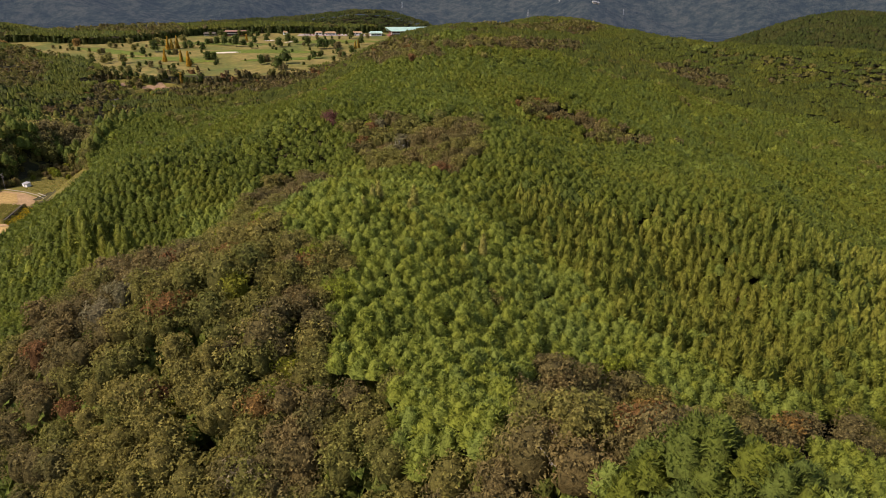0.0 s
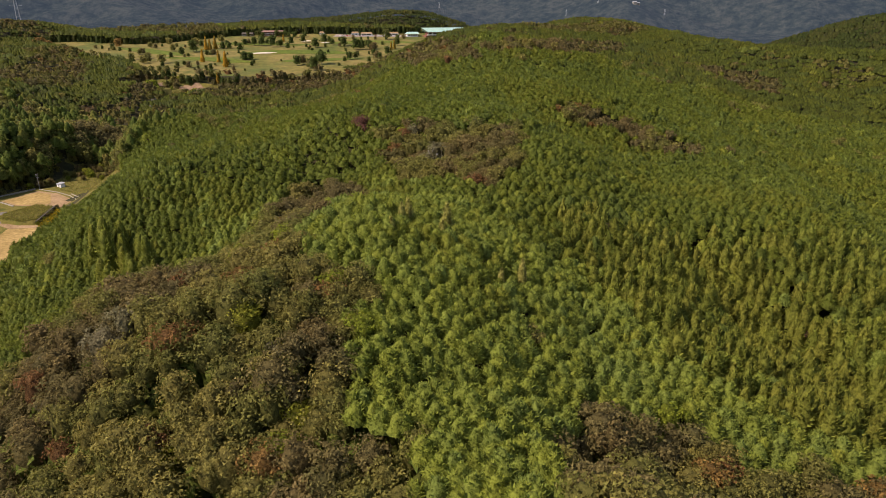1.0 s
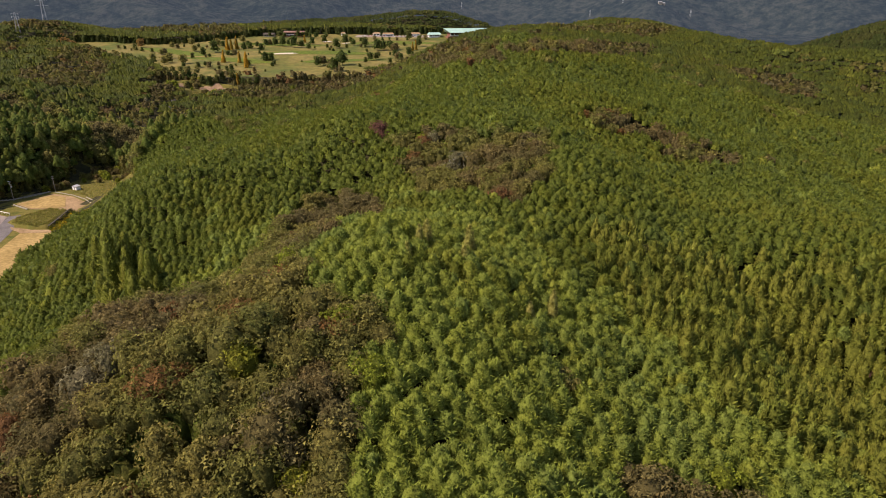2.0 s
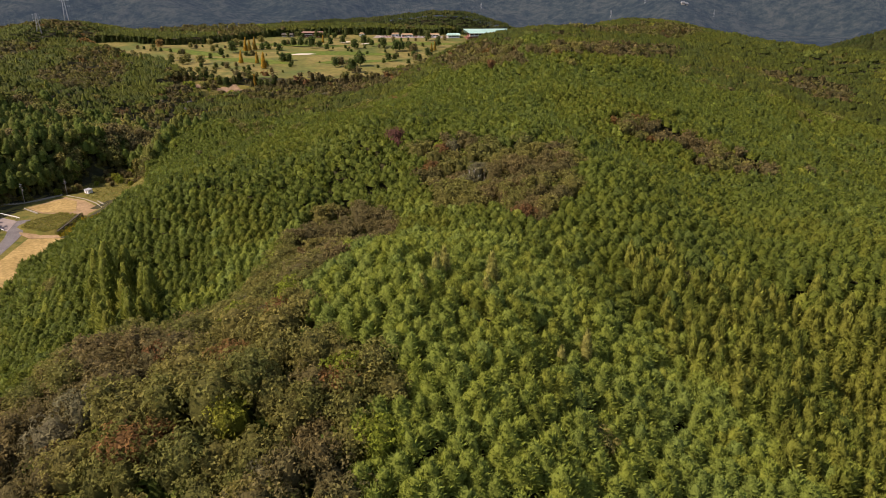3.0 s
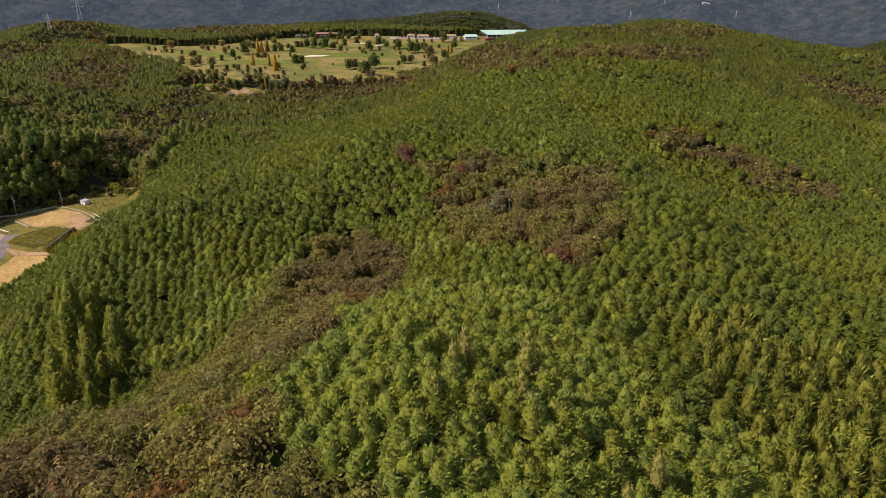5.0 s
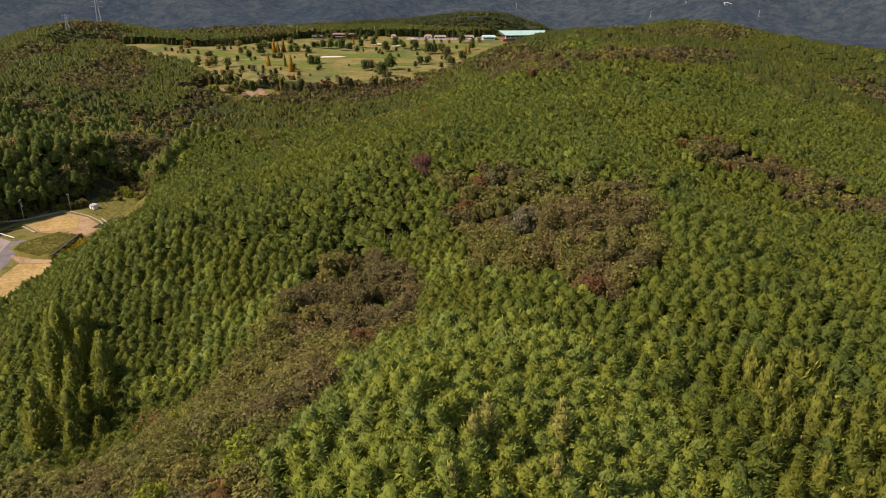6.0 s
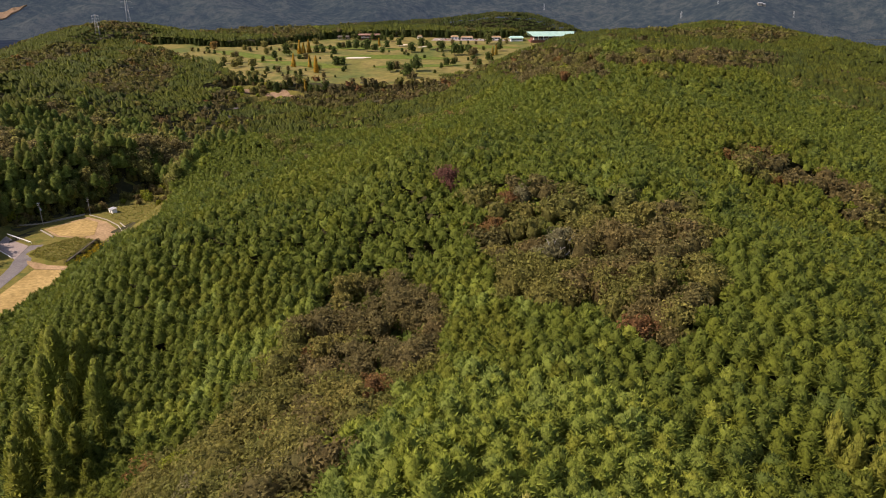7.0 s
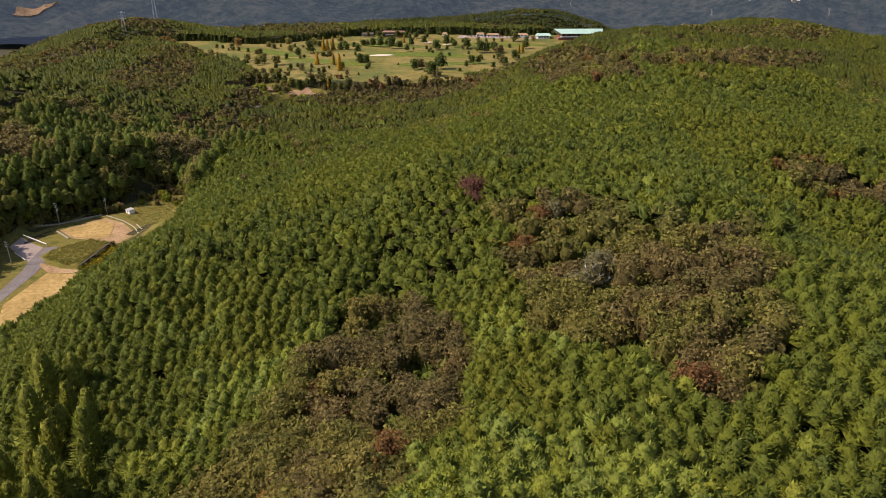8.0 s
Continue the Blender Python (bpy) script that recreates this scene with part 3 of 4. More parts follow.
TALL = [(-110, 178, 0.95), (-104, 174, 1.1), (-98, 172, 1.0), (-99, 166, 1.15), (-92, 170, 0.95), (-93, 163, 1.1), (-87, 164, 1.0), (-88, 157, 1.15), (-83, 159, 0.9), (-84, 151, 1.0), (-89, 149, 1.1), (-81, 147, 0.85), (-95, 156, 1.0), (-107, 171, 0.9), (-101, 177, 0.95), (-96, 168, 0.9), (-90, 166, 0.85), (-91, 153, 0.9), (-86, 146, 0.95), (-96, 161, 0.85), (-84, 155, 0.95), (-79, 151, 0.8), (-88, 171, 0.8)]
for i, b in enumerate((NEAR_BOX, EDGE_BOX)):
    nx, ny = jitter_grid(*b, 2.45, 11 + 100 * i)
    fine = (nx < 0.8 * ny + 6) & (nx > -ny - 4) & (ny > 32)
    close = fine & (ny < 150) & (nx > -82)
    sow(0, nx[close], ny[close], 21 + i * 100, 1.0, 1.0, 0.54)
    sow(3, nx[fine & ~close], ny[fine & ~close], 23 + i * 100, 1.0, 1.0, 0.42)
    sow(1, nx[~fine], ny[~fine], 25 + i * 100, 1.0, 1.0, 0.42)
mx, my = jitter_grid(*MID_BOX, 2.75, 12)
out = ~within(NEAR_BOX, mx, my) & ~within(EDGE_BOX, mx, my)
sow(1, mx[out], my[out], 22, 1.03, 1.0, 0.38)
mx, my = jitter_grid(*WEST_BOX, 4.5, 13, 0.36)
rng = np.random.default_rng(23)
u = 0.5 + 0.3 * np.sin(mx * 0.07 + 2 * np.sin(my * 0.05)) + 0.2 * np.sin(my * 0.09) + rng.normal(0, 0.2, len(mx))
for outline, share in FAR_GROVES:
    u = u + 0.5 * ragged(outline, mx, my)
for k, m in (("wood_green", u < 0.74), ("wood_olive", (u >= 0.74) & (u < 0.98)), ("wood_brown", u >= 0.98)):
    plant(k, 1, mx[m], my[m], rng.uniform(0.72, 1.22, m.sum()), rng.uniform(0, 1, m.sum()), rng.uniform(0, 6, m.sum()))
FAR_BOXES = [((-185, 460, 440, 960), 6.8), ((-760, -185, 200, 960), 8.2), ((-900, 400, 960, 1365), 8.0), ((90, 460, -40, 440), 9.0), ((460, 1050, 500, 1250), 12.0), ((-195, -82, -90, 235), 3.4), ((-82, 160, -90, -35), 6.8), ((-82, 110, -35, 30), 2.75)]
for i, (b, step) in enumerate(FAR_BOXES):
    fx, fy = jitter_grid(*b, step, 30 + i)
    clear = ~within(MID_BOX, fx, fy) & ~within(WEST_BOX, fx, fy) & ~within(NEAR_BOX, fx, fy)
    s = (1.0, 1.15, 1.15, 1.3, 1.5, 1.15, 1.0, 1.0)[i]
    sow(1 if i in (5, 7) else 2, fx[clear], fy[clear], 40 + i, s, s, 0.42 if i == 7 else 0.9)


def rim_distance(poly, x, y):
    best = np.full(np.shape(x), 1e9)
    for (ax, ay), (bx, by) in zip(poly, poly[1:] + poly[:1]):
        dx, dy = bx - ax, by - ay
        t = np.clip(((x - ax) * dx + (y - ay) * dy) / (dx * dx + dy * dy), 0, 1)
        best = np.minimum(best, np.hypot(x - ax - t * dx, y - ay - t * dy))
    return best


# shrubby margin along the clearing and the course
for i, (poly, b, step, s) in enumerate(((CLEARING, (-300, -130, 150, 410), 3.8, 0.5), (GOLF, (-700, 60, 640, 1060), 6.6, 0.7), (BANK, (-380, -240, 575, 715), 5.0, 0.4))):
    ex, ey = jitter_grid(*b, step, 60 + i)
    near = rim_distance(poly, ex, ey) < (11 if i == 0 else 13)
    ex, ey = ex[near], ey[near]
    rng = np.random.default_rng(70 + i)
    back = (ey > 800) if i == 1 else np.zeros(len(ex), bool)
    for name, m in (("margin" if i == 0 else "margin_brown", ~back), ("margin_pine", back)):
        if m.any():
            plant(name, 1, ex[m], ey[m], (s + 0.25 * (name == "margin_pine")) * rng.uniform(0.7, 1.3, m.sum()), rng.uniform(0, 1, m.sum()), rng.uniform(0, 6, m.sum()))
# shrubs under the groves
ux, uy = jitter_grid(-84, 48, 32, 252, 3.0, 64)
low = np.zeros(len(ux), bool)
for outline, share in GROVES + FAR_GROVES[-2:]:
    low |= inside(outline, ux, uy) | (rim_distance(outline, ux, uy) < 4)
ux, uy = ux[low], uy[low]
rng = np.random.default_rng(74)
plant("undergrowth", 1, ux, uy, rng.uniform(0.58, 0.8, len(ux)), rng.uniform(0, 1, len(ux)), rng.uniform(0, 6, len(ux)))
ux, uy = jitter_grid(*WEST_BOX, 4.2, 66)
plant("undergrowth", 1, ux, uy, rng.uniform(0.7, 1.0, len(ux)), rng.uniform(0, 1, len(ux)), rng.uniform(0, 6, len(ux)))
for x, y, s in TALL:
    plant("tall_cedar", 0, np.array([x]), np.array([y]), np.array([s]), np.array([0.5]), np.array([x * 1.3]))
for k, x, y, s in MARKED:
    plant(k, 0, np.array([x]), np.array([y]), np.array([s]), np.array([0.5]), np.array([0.0]))

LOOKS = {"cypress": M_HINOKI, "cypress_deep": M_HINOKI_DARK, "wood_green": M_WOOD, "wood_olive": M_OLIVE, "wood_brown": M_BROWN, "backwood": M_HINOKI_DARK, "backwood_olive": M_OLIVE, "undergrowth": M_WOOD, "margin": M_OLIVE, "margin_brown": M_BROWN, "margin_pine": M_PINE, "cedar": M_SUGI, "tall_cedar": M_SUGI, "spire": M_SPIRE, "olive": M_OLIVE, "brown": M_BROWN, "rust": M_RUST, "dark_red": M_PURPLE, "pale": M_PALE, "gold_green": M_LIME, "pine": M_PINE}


def shapes(kind, level):
    """Crown variants of a kind at a level of detail: (vertices, triangles, leaf tones)."""
    if kind in ("cypress", "cypress_deep"):
        if level == 2:
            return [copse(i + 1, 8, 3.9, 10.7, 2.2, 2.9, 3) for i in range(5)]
        n, size, cw = ((250, 0.56, 0.5), (36, 1.1, 0.58), None, (92, 0.85, 0.54))[level]
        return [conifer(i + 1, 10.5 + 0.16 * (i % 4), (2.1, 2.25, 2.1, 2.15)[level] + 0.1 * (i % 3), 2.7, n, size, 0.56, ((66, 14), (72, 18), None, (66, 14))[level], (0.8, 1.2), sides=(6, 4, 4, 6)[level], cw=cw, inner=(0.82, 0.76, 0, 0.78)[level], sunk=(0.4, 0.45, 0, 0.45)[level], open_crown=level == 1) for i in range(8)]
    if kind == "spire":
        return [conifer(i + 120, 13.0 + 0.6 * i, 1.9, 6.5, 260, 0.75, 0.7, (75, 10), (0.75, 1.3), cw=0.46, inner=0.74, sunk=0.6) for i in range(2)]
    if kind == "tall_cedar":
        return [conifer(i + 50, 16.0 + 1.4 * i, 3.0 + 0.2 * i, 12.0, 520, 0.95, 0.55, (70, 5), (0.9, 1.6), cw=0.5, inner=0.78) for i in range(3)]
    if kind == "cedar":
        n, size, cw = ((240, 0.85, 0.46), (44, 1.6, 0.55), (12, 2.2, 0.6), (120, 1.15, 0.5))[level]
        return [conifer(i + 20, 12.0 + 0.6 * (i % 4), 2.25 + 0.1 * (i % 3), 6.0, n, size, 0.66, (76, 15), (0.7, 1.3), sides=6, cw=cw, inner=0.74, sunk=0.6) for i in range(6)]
    if kind == "pine":
        if level == 1:
            return [conifer(i + 40, 10.5, 2.1, 5.0, 34, 1.3, 0.5, (65, 10), cw=0.6, sides=5) for i in range(4)]
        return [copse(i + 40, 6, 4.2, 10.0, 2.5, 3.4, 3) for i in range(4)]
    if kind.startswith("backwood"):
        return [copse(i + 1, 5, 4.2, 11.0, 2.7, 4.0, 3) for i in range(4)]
    if kind == "undergrowth":
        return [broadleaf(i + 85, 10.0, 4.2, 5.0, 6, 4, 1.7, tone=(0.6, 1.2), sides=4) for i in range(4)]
    if kind == "wood_green":
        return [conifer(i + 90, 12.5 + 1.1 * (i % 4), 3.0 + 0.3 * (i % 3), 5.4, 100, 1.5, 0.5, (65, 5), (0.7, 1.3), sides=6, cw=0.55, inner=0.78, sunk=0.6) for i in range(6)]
    if kind.startswith("wood_"):
        return [broadleaf(i + 90, 12.5 + 0.5 * (i % 3), 4.3, 5.5, 12, 10, 1.05, tone=(0.9, 1.9), sides=7, skirt=5) for i in range(5)]
    if kind.startswith("margin"):
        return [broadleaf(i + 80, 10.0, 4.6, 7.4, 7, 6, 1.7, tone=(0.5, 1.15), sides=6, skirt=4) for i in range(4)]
    b, l, s = ((15, 34, 0.36), (10, 12, 0.72), (5, 2, 2.4), (14, 25, 0.44))[level]
    w = (3.1, 3.2, 4.0, 3.1)[level]
    # third tone range (far level) is lowered to paint in shade between crowns
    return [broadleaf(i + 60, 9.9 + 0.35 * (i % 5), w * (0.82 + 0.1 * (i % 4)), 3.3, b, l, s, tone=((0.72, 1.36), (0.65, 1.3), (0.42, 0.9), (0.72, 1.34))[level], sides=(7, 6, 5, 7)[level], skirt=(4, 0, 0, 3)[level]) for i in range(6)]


def stand(name, rows, variants, material, label, category):
    """Many trees joined into one mesh."""
    V, T, L, R, off = [], [], [], [], 0
    pick = np.arange(len(rows)) * 7919 % len(variants)
    for i, (v, t, l) in enumerate(variants):
        q = rows[pick == i]
        if not len(q):
            continue
        c, s = np.cos(q[:, 5])[:, None], np.sin(q[:, 5])[:, None]
        sc = q[:, 3][:, None]
        W = np.stack([(v[:, 0] * c - v[:, 1] * s) * sc + q[:, 0][:, None], (v[:, 0] * s + v[:, 1] * c) * sc + q[:, 1][:, None], v[:, 2] * sc + q[:, 2][:, None]], -1)
        V.append(W.reshape(-1, 3))
        T.append((t[None] + (np.arange(len(q)) * len(v))[:, None, None] + off).reshape(-1, 3))
        L.append(np.tile(l, len(q)))
        R.append(np.repeat(q[:, 4], len(v)))
        off += len(q) * len(v)
    ob = new(name, tri_mesh(name, np.concatenate(V), np.concatenate(T), material, np.concatenate(L), np.concatenate(R)))
    return tagged(ob, label, category, kind="stuff")


NAMES = {"spire": ("cedar_tree", "tan-tinged pointed cedar standing above the cypresses", 12.0, 0.2, 0),
         "cypress": ("cypress_tree", "green planted cypress with feathery conical crown", 10.0, 0.17, 0),
         "cypress_deep": ("cypress_tree", "deep green planted cypress with feathery conical crown", 10.0, 0.17, 0),
         "cedar": ("cedar_tree", "tall yellow-green cedar with a narrow crown", 11.0, 0.2, 0),
         "tall_cedar": ("cedar_tree", "very tall yellow-green cedar standing above the wood", 12.5, 0.3, 0),
         "olive": ("oak_tree", "olive-green oak with a lobed round crown", 8.5, 0.2, 5),
         "brown": ("oak_tree", "oak turning brown in autumn with lobed crown", 8.5, 0.2, 5),
         "rust": ("maple_tree", "rust-orange maple among the green trees", 8.5, 0.18, 5),
         "dark_red": ("maple_tree", "dark red maple among the green cypresses", 8.5, 0.18, 5),
         "pale": ("deciduous_tree", "pale half-bare tree with greyish leaves", 8.5, 0.18, 5),
         "gold_green": ("deciduous_tree", "bright yellow-green tree in the grove", 8.5, 0.18, 5)}
SINGLE = {"cypress": 190, "cypress_deep": 100, "cedar": 140, "olive": 150, "brown": 130}


def single_trees(kind, rows):
    name, label, h, r, limbs = NAMES[kind]
    made = []
    for i, (v, t, l) in enumerate(shapes(kind, 0)):
        root = empty(name, 0, 0, 0)
        tr = new("trunk", trunk_mesh("trunk", h * 0.93, r, limbs, i, M_BARK))
        cr = new("crown", tri_mesh("crown", v, t, LOOKS[kind], l, np.zeros(len(v))))
        tr.parent = cr.parent = root
        made.append(tagged(root, label, "tree", group=name.replace("_", " ") + "s on the ridge"))
    for j, (x, y, z, s, tone, a) in enumerate(rows):
        m = pose(x, y, z, 0, 0, math.degrees(a))
        src = made[j % len(made)]
        ob = src if j < len(made) else copy_thing(src, m)
        ob.matrix_basis = m @ Matrix.Diagonal((s, s, s, 1))


for (kind, level), blocks in sorted(WOODS.items()):
    rows = np.concatenate(blocks)
    if level == 0:
        # the trees along the spine of the near ridge stand singly
        order = np.argsort(np.hypot((rows[:, 0] - 2) / 1.0, (rows[:, 1] - 128) / 1.5), kind="stable")
        rows = rows[order]
        n = min(len(rows), SINGLE.get(kind, 60))
        single_trees(kind, rows[:n])
        rows = rows[n:]
    if len(rows):
        word = {"gold_green": "yellow-green", "dark_red": "dark red", "cypress_deep": "deep green cypress", "wood_green": "large-crowned green", "wood_olive": "large-crowned olive", "wood_brown": "large-crowned brown", "backwood": "outlying green", "backwood_olive": "outlying olive", "undergrowth": "low understorey", "margin": "low shrubby woodland edge", "margin_brown": "low brown woodland edge", "margin_pine": "dark green woodland edge"}.get(kind, kind)
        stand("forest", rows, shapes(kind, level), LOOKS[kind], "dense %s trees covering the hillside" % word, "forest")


# ---- distant mountains ----
def mountain_material():
    m, nt, bsdf = shader("distant_forest_haze_glow")
    a = noise_node(nt, 0.0035, 6.0)
    b = noise_node(nt, 0.028, 6.0, 0.8)
    f = math_node(nt, "ADD", math_node(nt, "MULTIPLY", a.outputs["Fac"], 0.3), math_node(nt, "MULTIPLY", b.outputs["Fac"], 0.7))
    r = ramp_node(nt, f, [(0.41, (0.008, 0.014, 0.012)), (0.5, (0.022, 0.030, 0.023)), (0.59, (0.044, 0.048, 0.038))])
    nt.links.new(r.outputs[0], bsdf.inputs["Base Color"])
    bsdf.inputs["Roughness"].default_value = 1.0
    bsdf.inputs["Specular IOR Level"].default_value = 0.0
    # faint blue glow paints haze over the far slopes
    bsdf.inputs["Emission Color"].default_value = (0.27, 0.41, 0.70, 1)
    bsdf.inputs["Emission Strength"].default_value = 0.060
    bp = nt.nodes.new("ShaderNodeBump")
    bp.inputs["Strength"].default_value, bp.inputs["Distance"].default_value = 1.0, 22
    nt.links.new(b.outputs["Fac"], bp.inputs["Height"])
    nt.links.new(bp.outputs[0], bsdf.inputs["Normal"])
    return m


def mountain_height(X, Y):
    d = np.hypot(X, Y)
    z = 30 + 520 * smooth(2100, 4300, d)
    for k, (s, h) in enumerate(((0.0021, 110), (0.0047, 60), (0.011, 26), (0.027, 9))):
        z = z - h * smooth(1900, 2600, d) * np.abs(np.sin(X * s + 1.7 * k + 1.2 * np.sin(Y * s * 0.8 + k)) * np.cos(Y * s * 0.55 + X * s * 0.4 + k))
    return z - 50 * smooth(1900, 1400, d)


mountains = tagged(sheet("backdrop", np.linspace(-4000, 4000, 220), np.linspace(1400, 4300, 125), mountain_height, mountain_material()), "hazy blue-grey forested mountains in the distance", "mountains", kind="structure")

# ---- golf course ----
patch("golf_course", GOLF, M_TURF, 0.15, 14, "yellowing golf course turf with scattered trees", "lawn", 3.0)
for cx, cy, rx, ry, a in ((-235, 850, 70, 13, 0.1), (-330, 800, 60, 12, -0.25), (-190, 800, 50, 11, 0.15), (-420, 850, 60, 12, -0.35), (-150, 930, 60, 11, 0.1), (-300, 915, 70, 10, 0.0)):
    patch("fairway", oval(cx, cy, rx, ry, a), M_GREEN, 0.35, 12, "mown green fairway strip on the golf course", "lawn")
for cx, cy, rx, ry in ((-272, 839, 15, 4.5), (-115, 773, 10, 5), (-123, 759, 8, 4), (-475, 809, 5, 3), (-481, 790, 5, 3), (-247, 950, 7, 4), (-215, 930, 6, 3)):
    patch("sand_bunker", oval(cx, cy, rx, ry, 0.1), M_SAND, 0.5, 8, "pale sand bunker in the golf turf", "bunker")
patch("bank_grass", BANK, M_WEEDS, 1.4, 5, "weedy bank between valley and golf course", "bank", 1.0)
for cx, cy, rx, ry in ((-297, 676, 15, 9), (-332, 664, 7, 15), (-268, 676, 6, 6)):
    patch("earth_bank", oval(cx, cy, rx, ry, 0.1, 26, 0.35), M_SOIL, 2.6, 4, "raw reddish cut earth bank below the golf course", "bank")
patch("track", [(-290, 560), (-282, 560), (-300, 612), (-318, 652), (-327, 650), (-309, 610)], M_ASPHALT, 0.9, 6, "narrow grey road climbing out of the valley", "road")

LODGE_TREES = [(-326, 982, 9), (-318, 980, 7), (-298, 981, 10), (-292, 984, 8), (-286, 983, 9), (-280, 980, 7), (-340, 980, 8), (-270, 976, 9), (-255, 978, 8)]
ROUND = LODGE_TREES + [(-371, 856, 16), (-306, 903, 12), (-295, 901, 14), (-276, 889, 16), (-266, 890, 10), (-250, 868, 9), (-259, 917, 11), (-247, 935, 12), (-218, 886, 13), (-214, 920, 14), (-183, 901, 13), (-200, 908, 9), (-162, 876, 15), (-154, 877, 13), (-145, 885, 11), (-131, 954, 15), (-210, 763, 12), (-182, 766, 16), (-183, 732, 16), (-156, 800, 10), (-158, 781, 7), (-150, 806, 9), (-129, 780, 7), (-131, 828, 9), (-120, 803, 9), (-115, 837, 11), (-111, 904, 12)]
SHRUBS = [(-203, 849, 5), (-223, 870, 4), (-194, 854, 4), (-277, 800, 9), (-265, 768, 5), (-314, 870, 9), (-341, 880, 9), (-333, 881, 9), (-342, 760, 5), (-380, 840, 9), (-318, 742, 4), (-303, 729, 4), (-331, 901, 6), (-322, 911, 8), (-217, 864, 4), (-174, 868, 4), (-133, 749, 5), (-160, 757, 4), (-284, 799, 10), (-345, 835, 6), (-338, 836, 6)]
WEST = [(-421, 792, 9), (-393, 764, 10), (-393, 775, 10), (-371, 766, 11), (-363, 724, 6), (-354, 723, 7), (-375, 725, 4), (-474, 850, 6), (-498, 840, 4), (-350, 734, 5), (-383, 730, 3), (-344, 740, 4), (-405, 800, 8), (-430, 830, 7), (-400, 860, 9), (-440, 880, 8), (-385, 900, 11), (-360, 925, 10), (-425, 905, 10)]
GOLD = [(-328, 780, 16), (-310, 783, 15), (-292, 757, 19), (-276, 689, 13), (-361, 873, 18), (-356, 874, 15), (-351, 879, 18), (-277, 942, 11), (-115, 873, 12), (-112, 881, 13)]
RUSTY = [(-484, 779, 10), (-584, 869, 17), (-484, 881, 12), (-575, 870, 13), (70, 1010, 14), (140, 990, 13), (58, 1020, 12)]
BROWNISH = [(-138, 880, 10), (-125, 806, 9), (-205, 770, 11), (-140, 872, 9), (-190, 745, 12)]


def lone_trees(spots, name, label, group, variants, material, trunk_h, seed):
    rng = random.Random(seed)
    made = []
    for i, (v, t, l) in enumerate(variants):
        root = empty(name, 0, 0, 0)
        tr, cr = new("trunk", trunk_mesh("trunk", trunk_h, 0.22, 4, i, M_BARK)), new("crown", tri_mesh("crown", v, t, material, l, np.zeros(len(v))))
        tr.parent = cr.parent = root
        made.append(tagged(root, label, "tree", group=group))
    for j, (x, y, h) in enumerate(spots):
        m = pose(x, y, gz(x, y), 0, 0, rng.uniform(0, 360))
        ob = made[j] if j < len(made) else copy_thing(made[j % len(made)], m)
        s = h / 10.0
        ob.matrix_basis = m @ Matrix.Diagonal((s * rng.uniform(0.9, 1.1), s * rng.uniform(0.9, 1.1), s, 1))


lone_trees(ROUND, "park_tree", "dark green round-crowned tree on the golf course", "trees on the golf course", [broadleaf(300 + i, 10, 3.9, 5.4, 11, 12, 1.15, skirt=7) for i in range(3)], M_PINE, 7, 1)
lone_trees(SHRUBS, "shrub", "small rounded dark green tree on the turf", "small trees on the golf course", [broadleaf(310 + i, 10, 4.8, 6.2, 9, 10, 1.6, skirt=7) for i in range(3)], M_PINE, 5, 2)
lone_trees(WEST, "park_tree", "spreading green tree on the golf course turf", "trees on the golf course", [broadleaf(320 + i, 10, 4.6, 5.6, 10, 11, 1.3, skirt=7) for i in range(3)], M_OLIVE, 6, 3)
lone_trees(GOLD, "larch", "conical golden-orange autumn larch on the turf", "golden larches", [conifer(330 + i, 10, 2.2, 9.4, 230, 1.5, 0.7, (60, 0), tone=(0.6, 1.3), cw=0.6) for i in range(2)], M_GOLD, 9, 4)
lone_trees(RUSTY, "maple_tree", "rust-red autumn maple beside the golf course", "maples by the golf course", [broadleaf(340 + i, 10, 4.4, 5.6, 10, 11, 1.3, skirt=7) for i in range(2)], M_RUST, 6, 5)
lone_trees(BROWNISH, "park_tree", "brown-leaved autumn tree on the golf course", "trees on the golf course", [broadleaf(350 + i, 10, 4.4, 5.6, 10, 11, 1.3, skirt=7) for i in range(2)], M_BROWN, 6, 6)
_r = random.Random(8)
ALONG = []
for ax, ay, bx, by, n in ((-440, 880, -290, 925, 12), (-410, 800, -300, 845, 9), (-330, 760, -180, 800, 9), (-260, 880, -130, 905, 12), (-230, 935, -100, 960, 10), (-370, 745, -260, 735, 7), (-180, 830, -90, 850, 7), (-520, 870, -430, 830, 7)):
    for k in range(n):
        q = (k + _r.uniform(0.1, 0.9)) / n
        ALONG.append((ax + (bx - ax) * q + _r.uniform(-6, 6), ay + (by - ay) * q + _r.uniform(-6, 6), _r.uniform(3, 8)))
lone_trees(ALONG[::3], "park_tree", "brown-leaved autumn tree beside a fairway", "trees on the golf course", [broadleaf(380 + i, 10, 4.6, 5.8, 10, 11, 1.3, skirt=7) for i in range(2)], M_BROWN, 6, 19)
ALONG = [p for i, p in enumerate(ALONG) if i % 3]
lone_trees(ALONG, "park_tree", "dark green tree in a line beside a fairway", "trees on the golf course", [broadleaf(370 + i, 10, 4.2, 5.8, 10, 11, 1.3, skirt=7) for i in range(3)], M_PINE, 6, 9)
lone_trees([(-345 + 7.5 * i + _r.uniform(-2, 2), 690 + 4 * math.sin(i) + max(0, abs(i - 6) - 5) * 3, _r.uniform(9, 12)) for i in range(13)], "pine_tree", "dark green pine in a row along the course edge", "pines along the course edge", [broadleaf(360 + i, 10, 3.8, 5.6, 10, 11, 1.2, skirt=7) for i in range(2)], M_PINE, 7, 7)


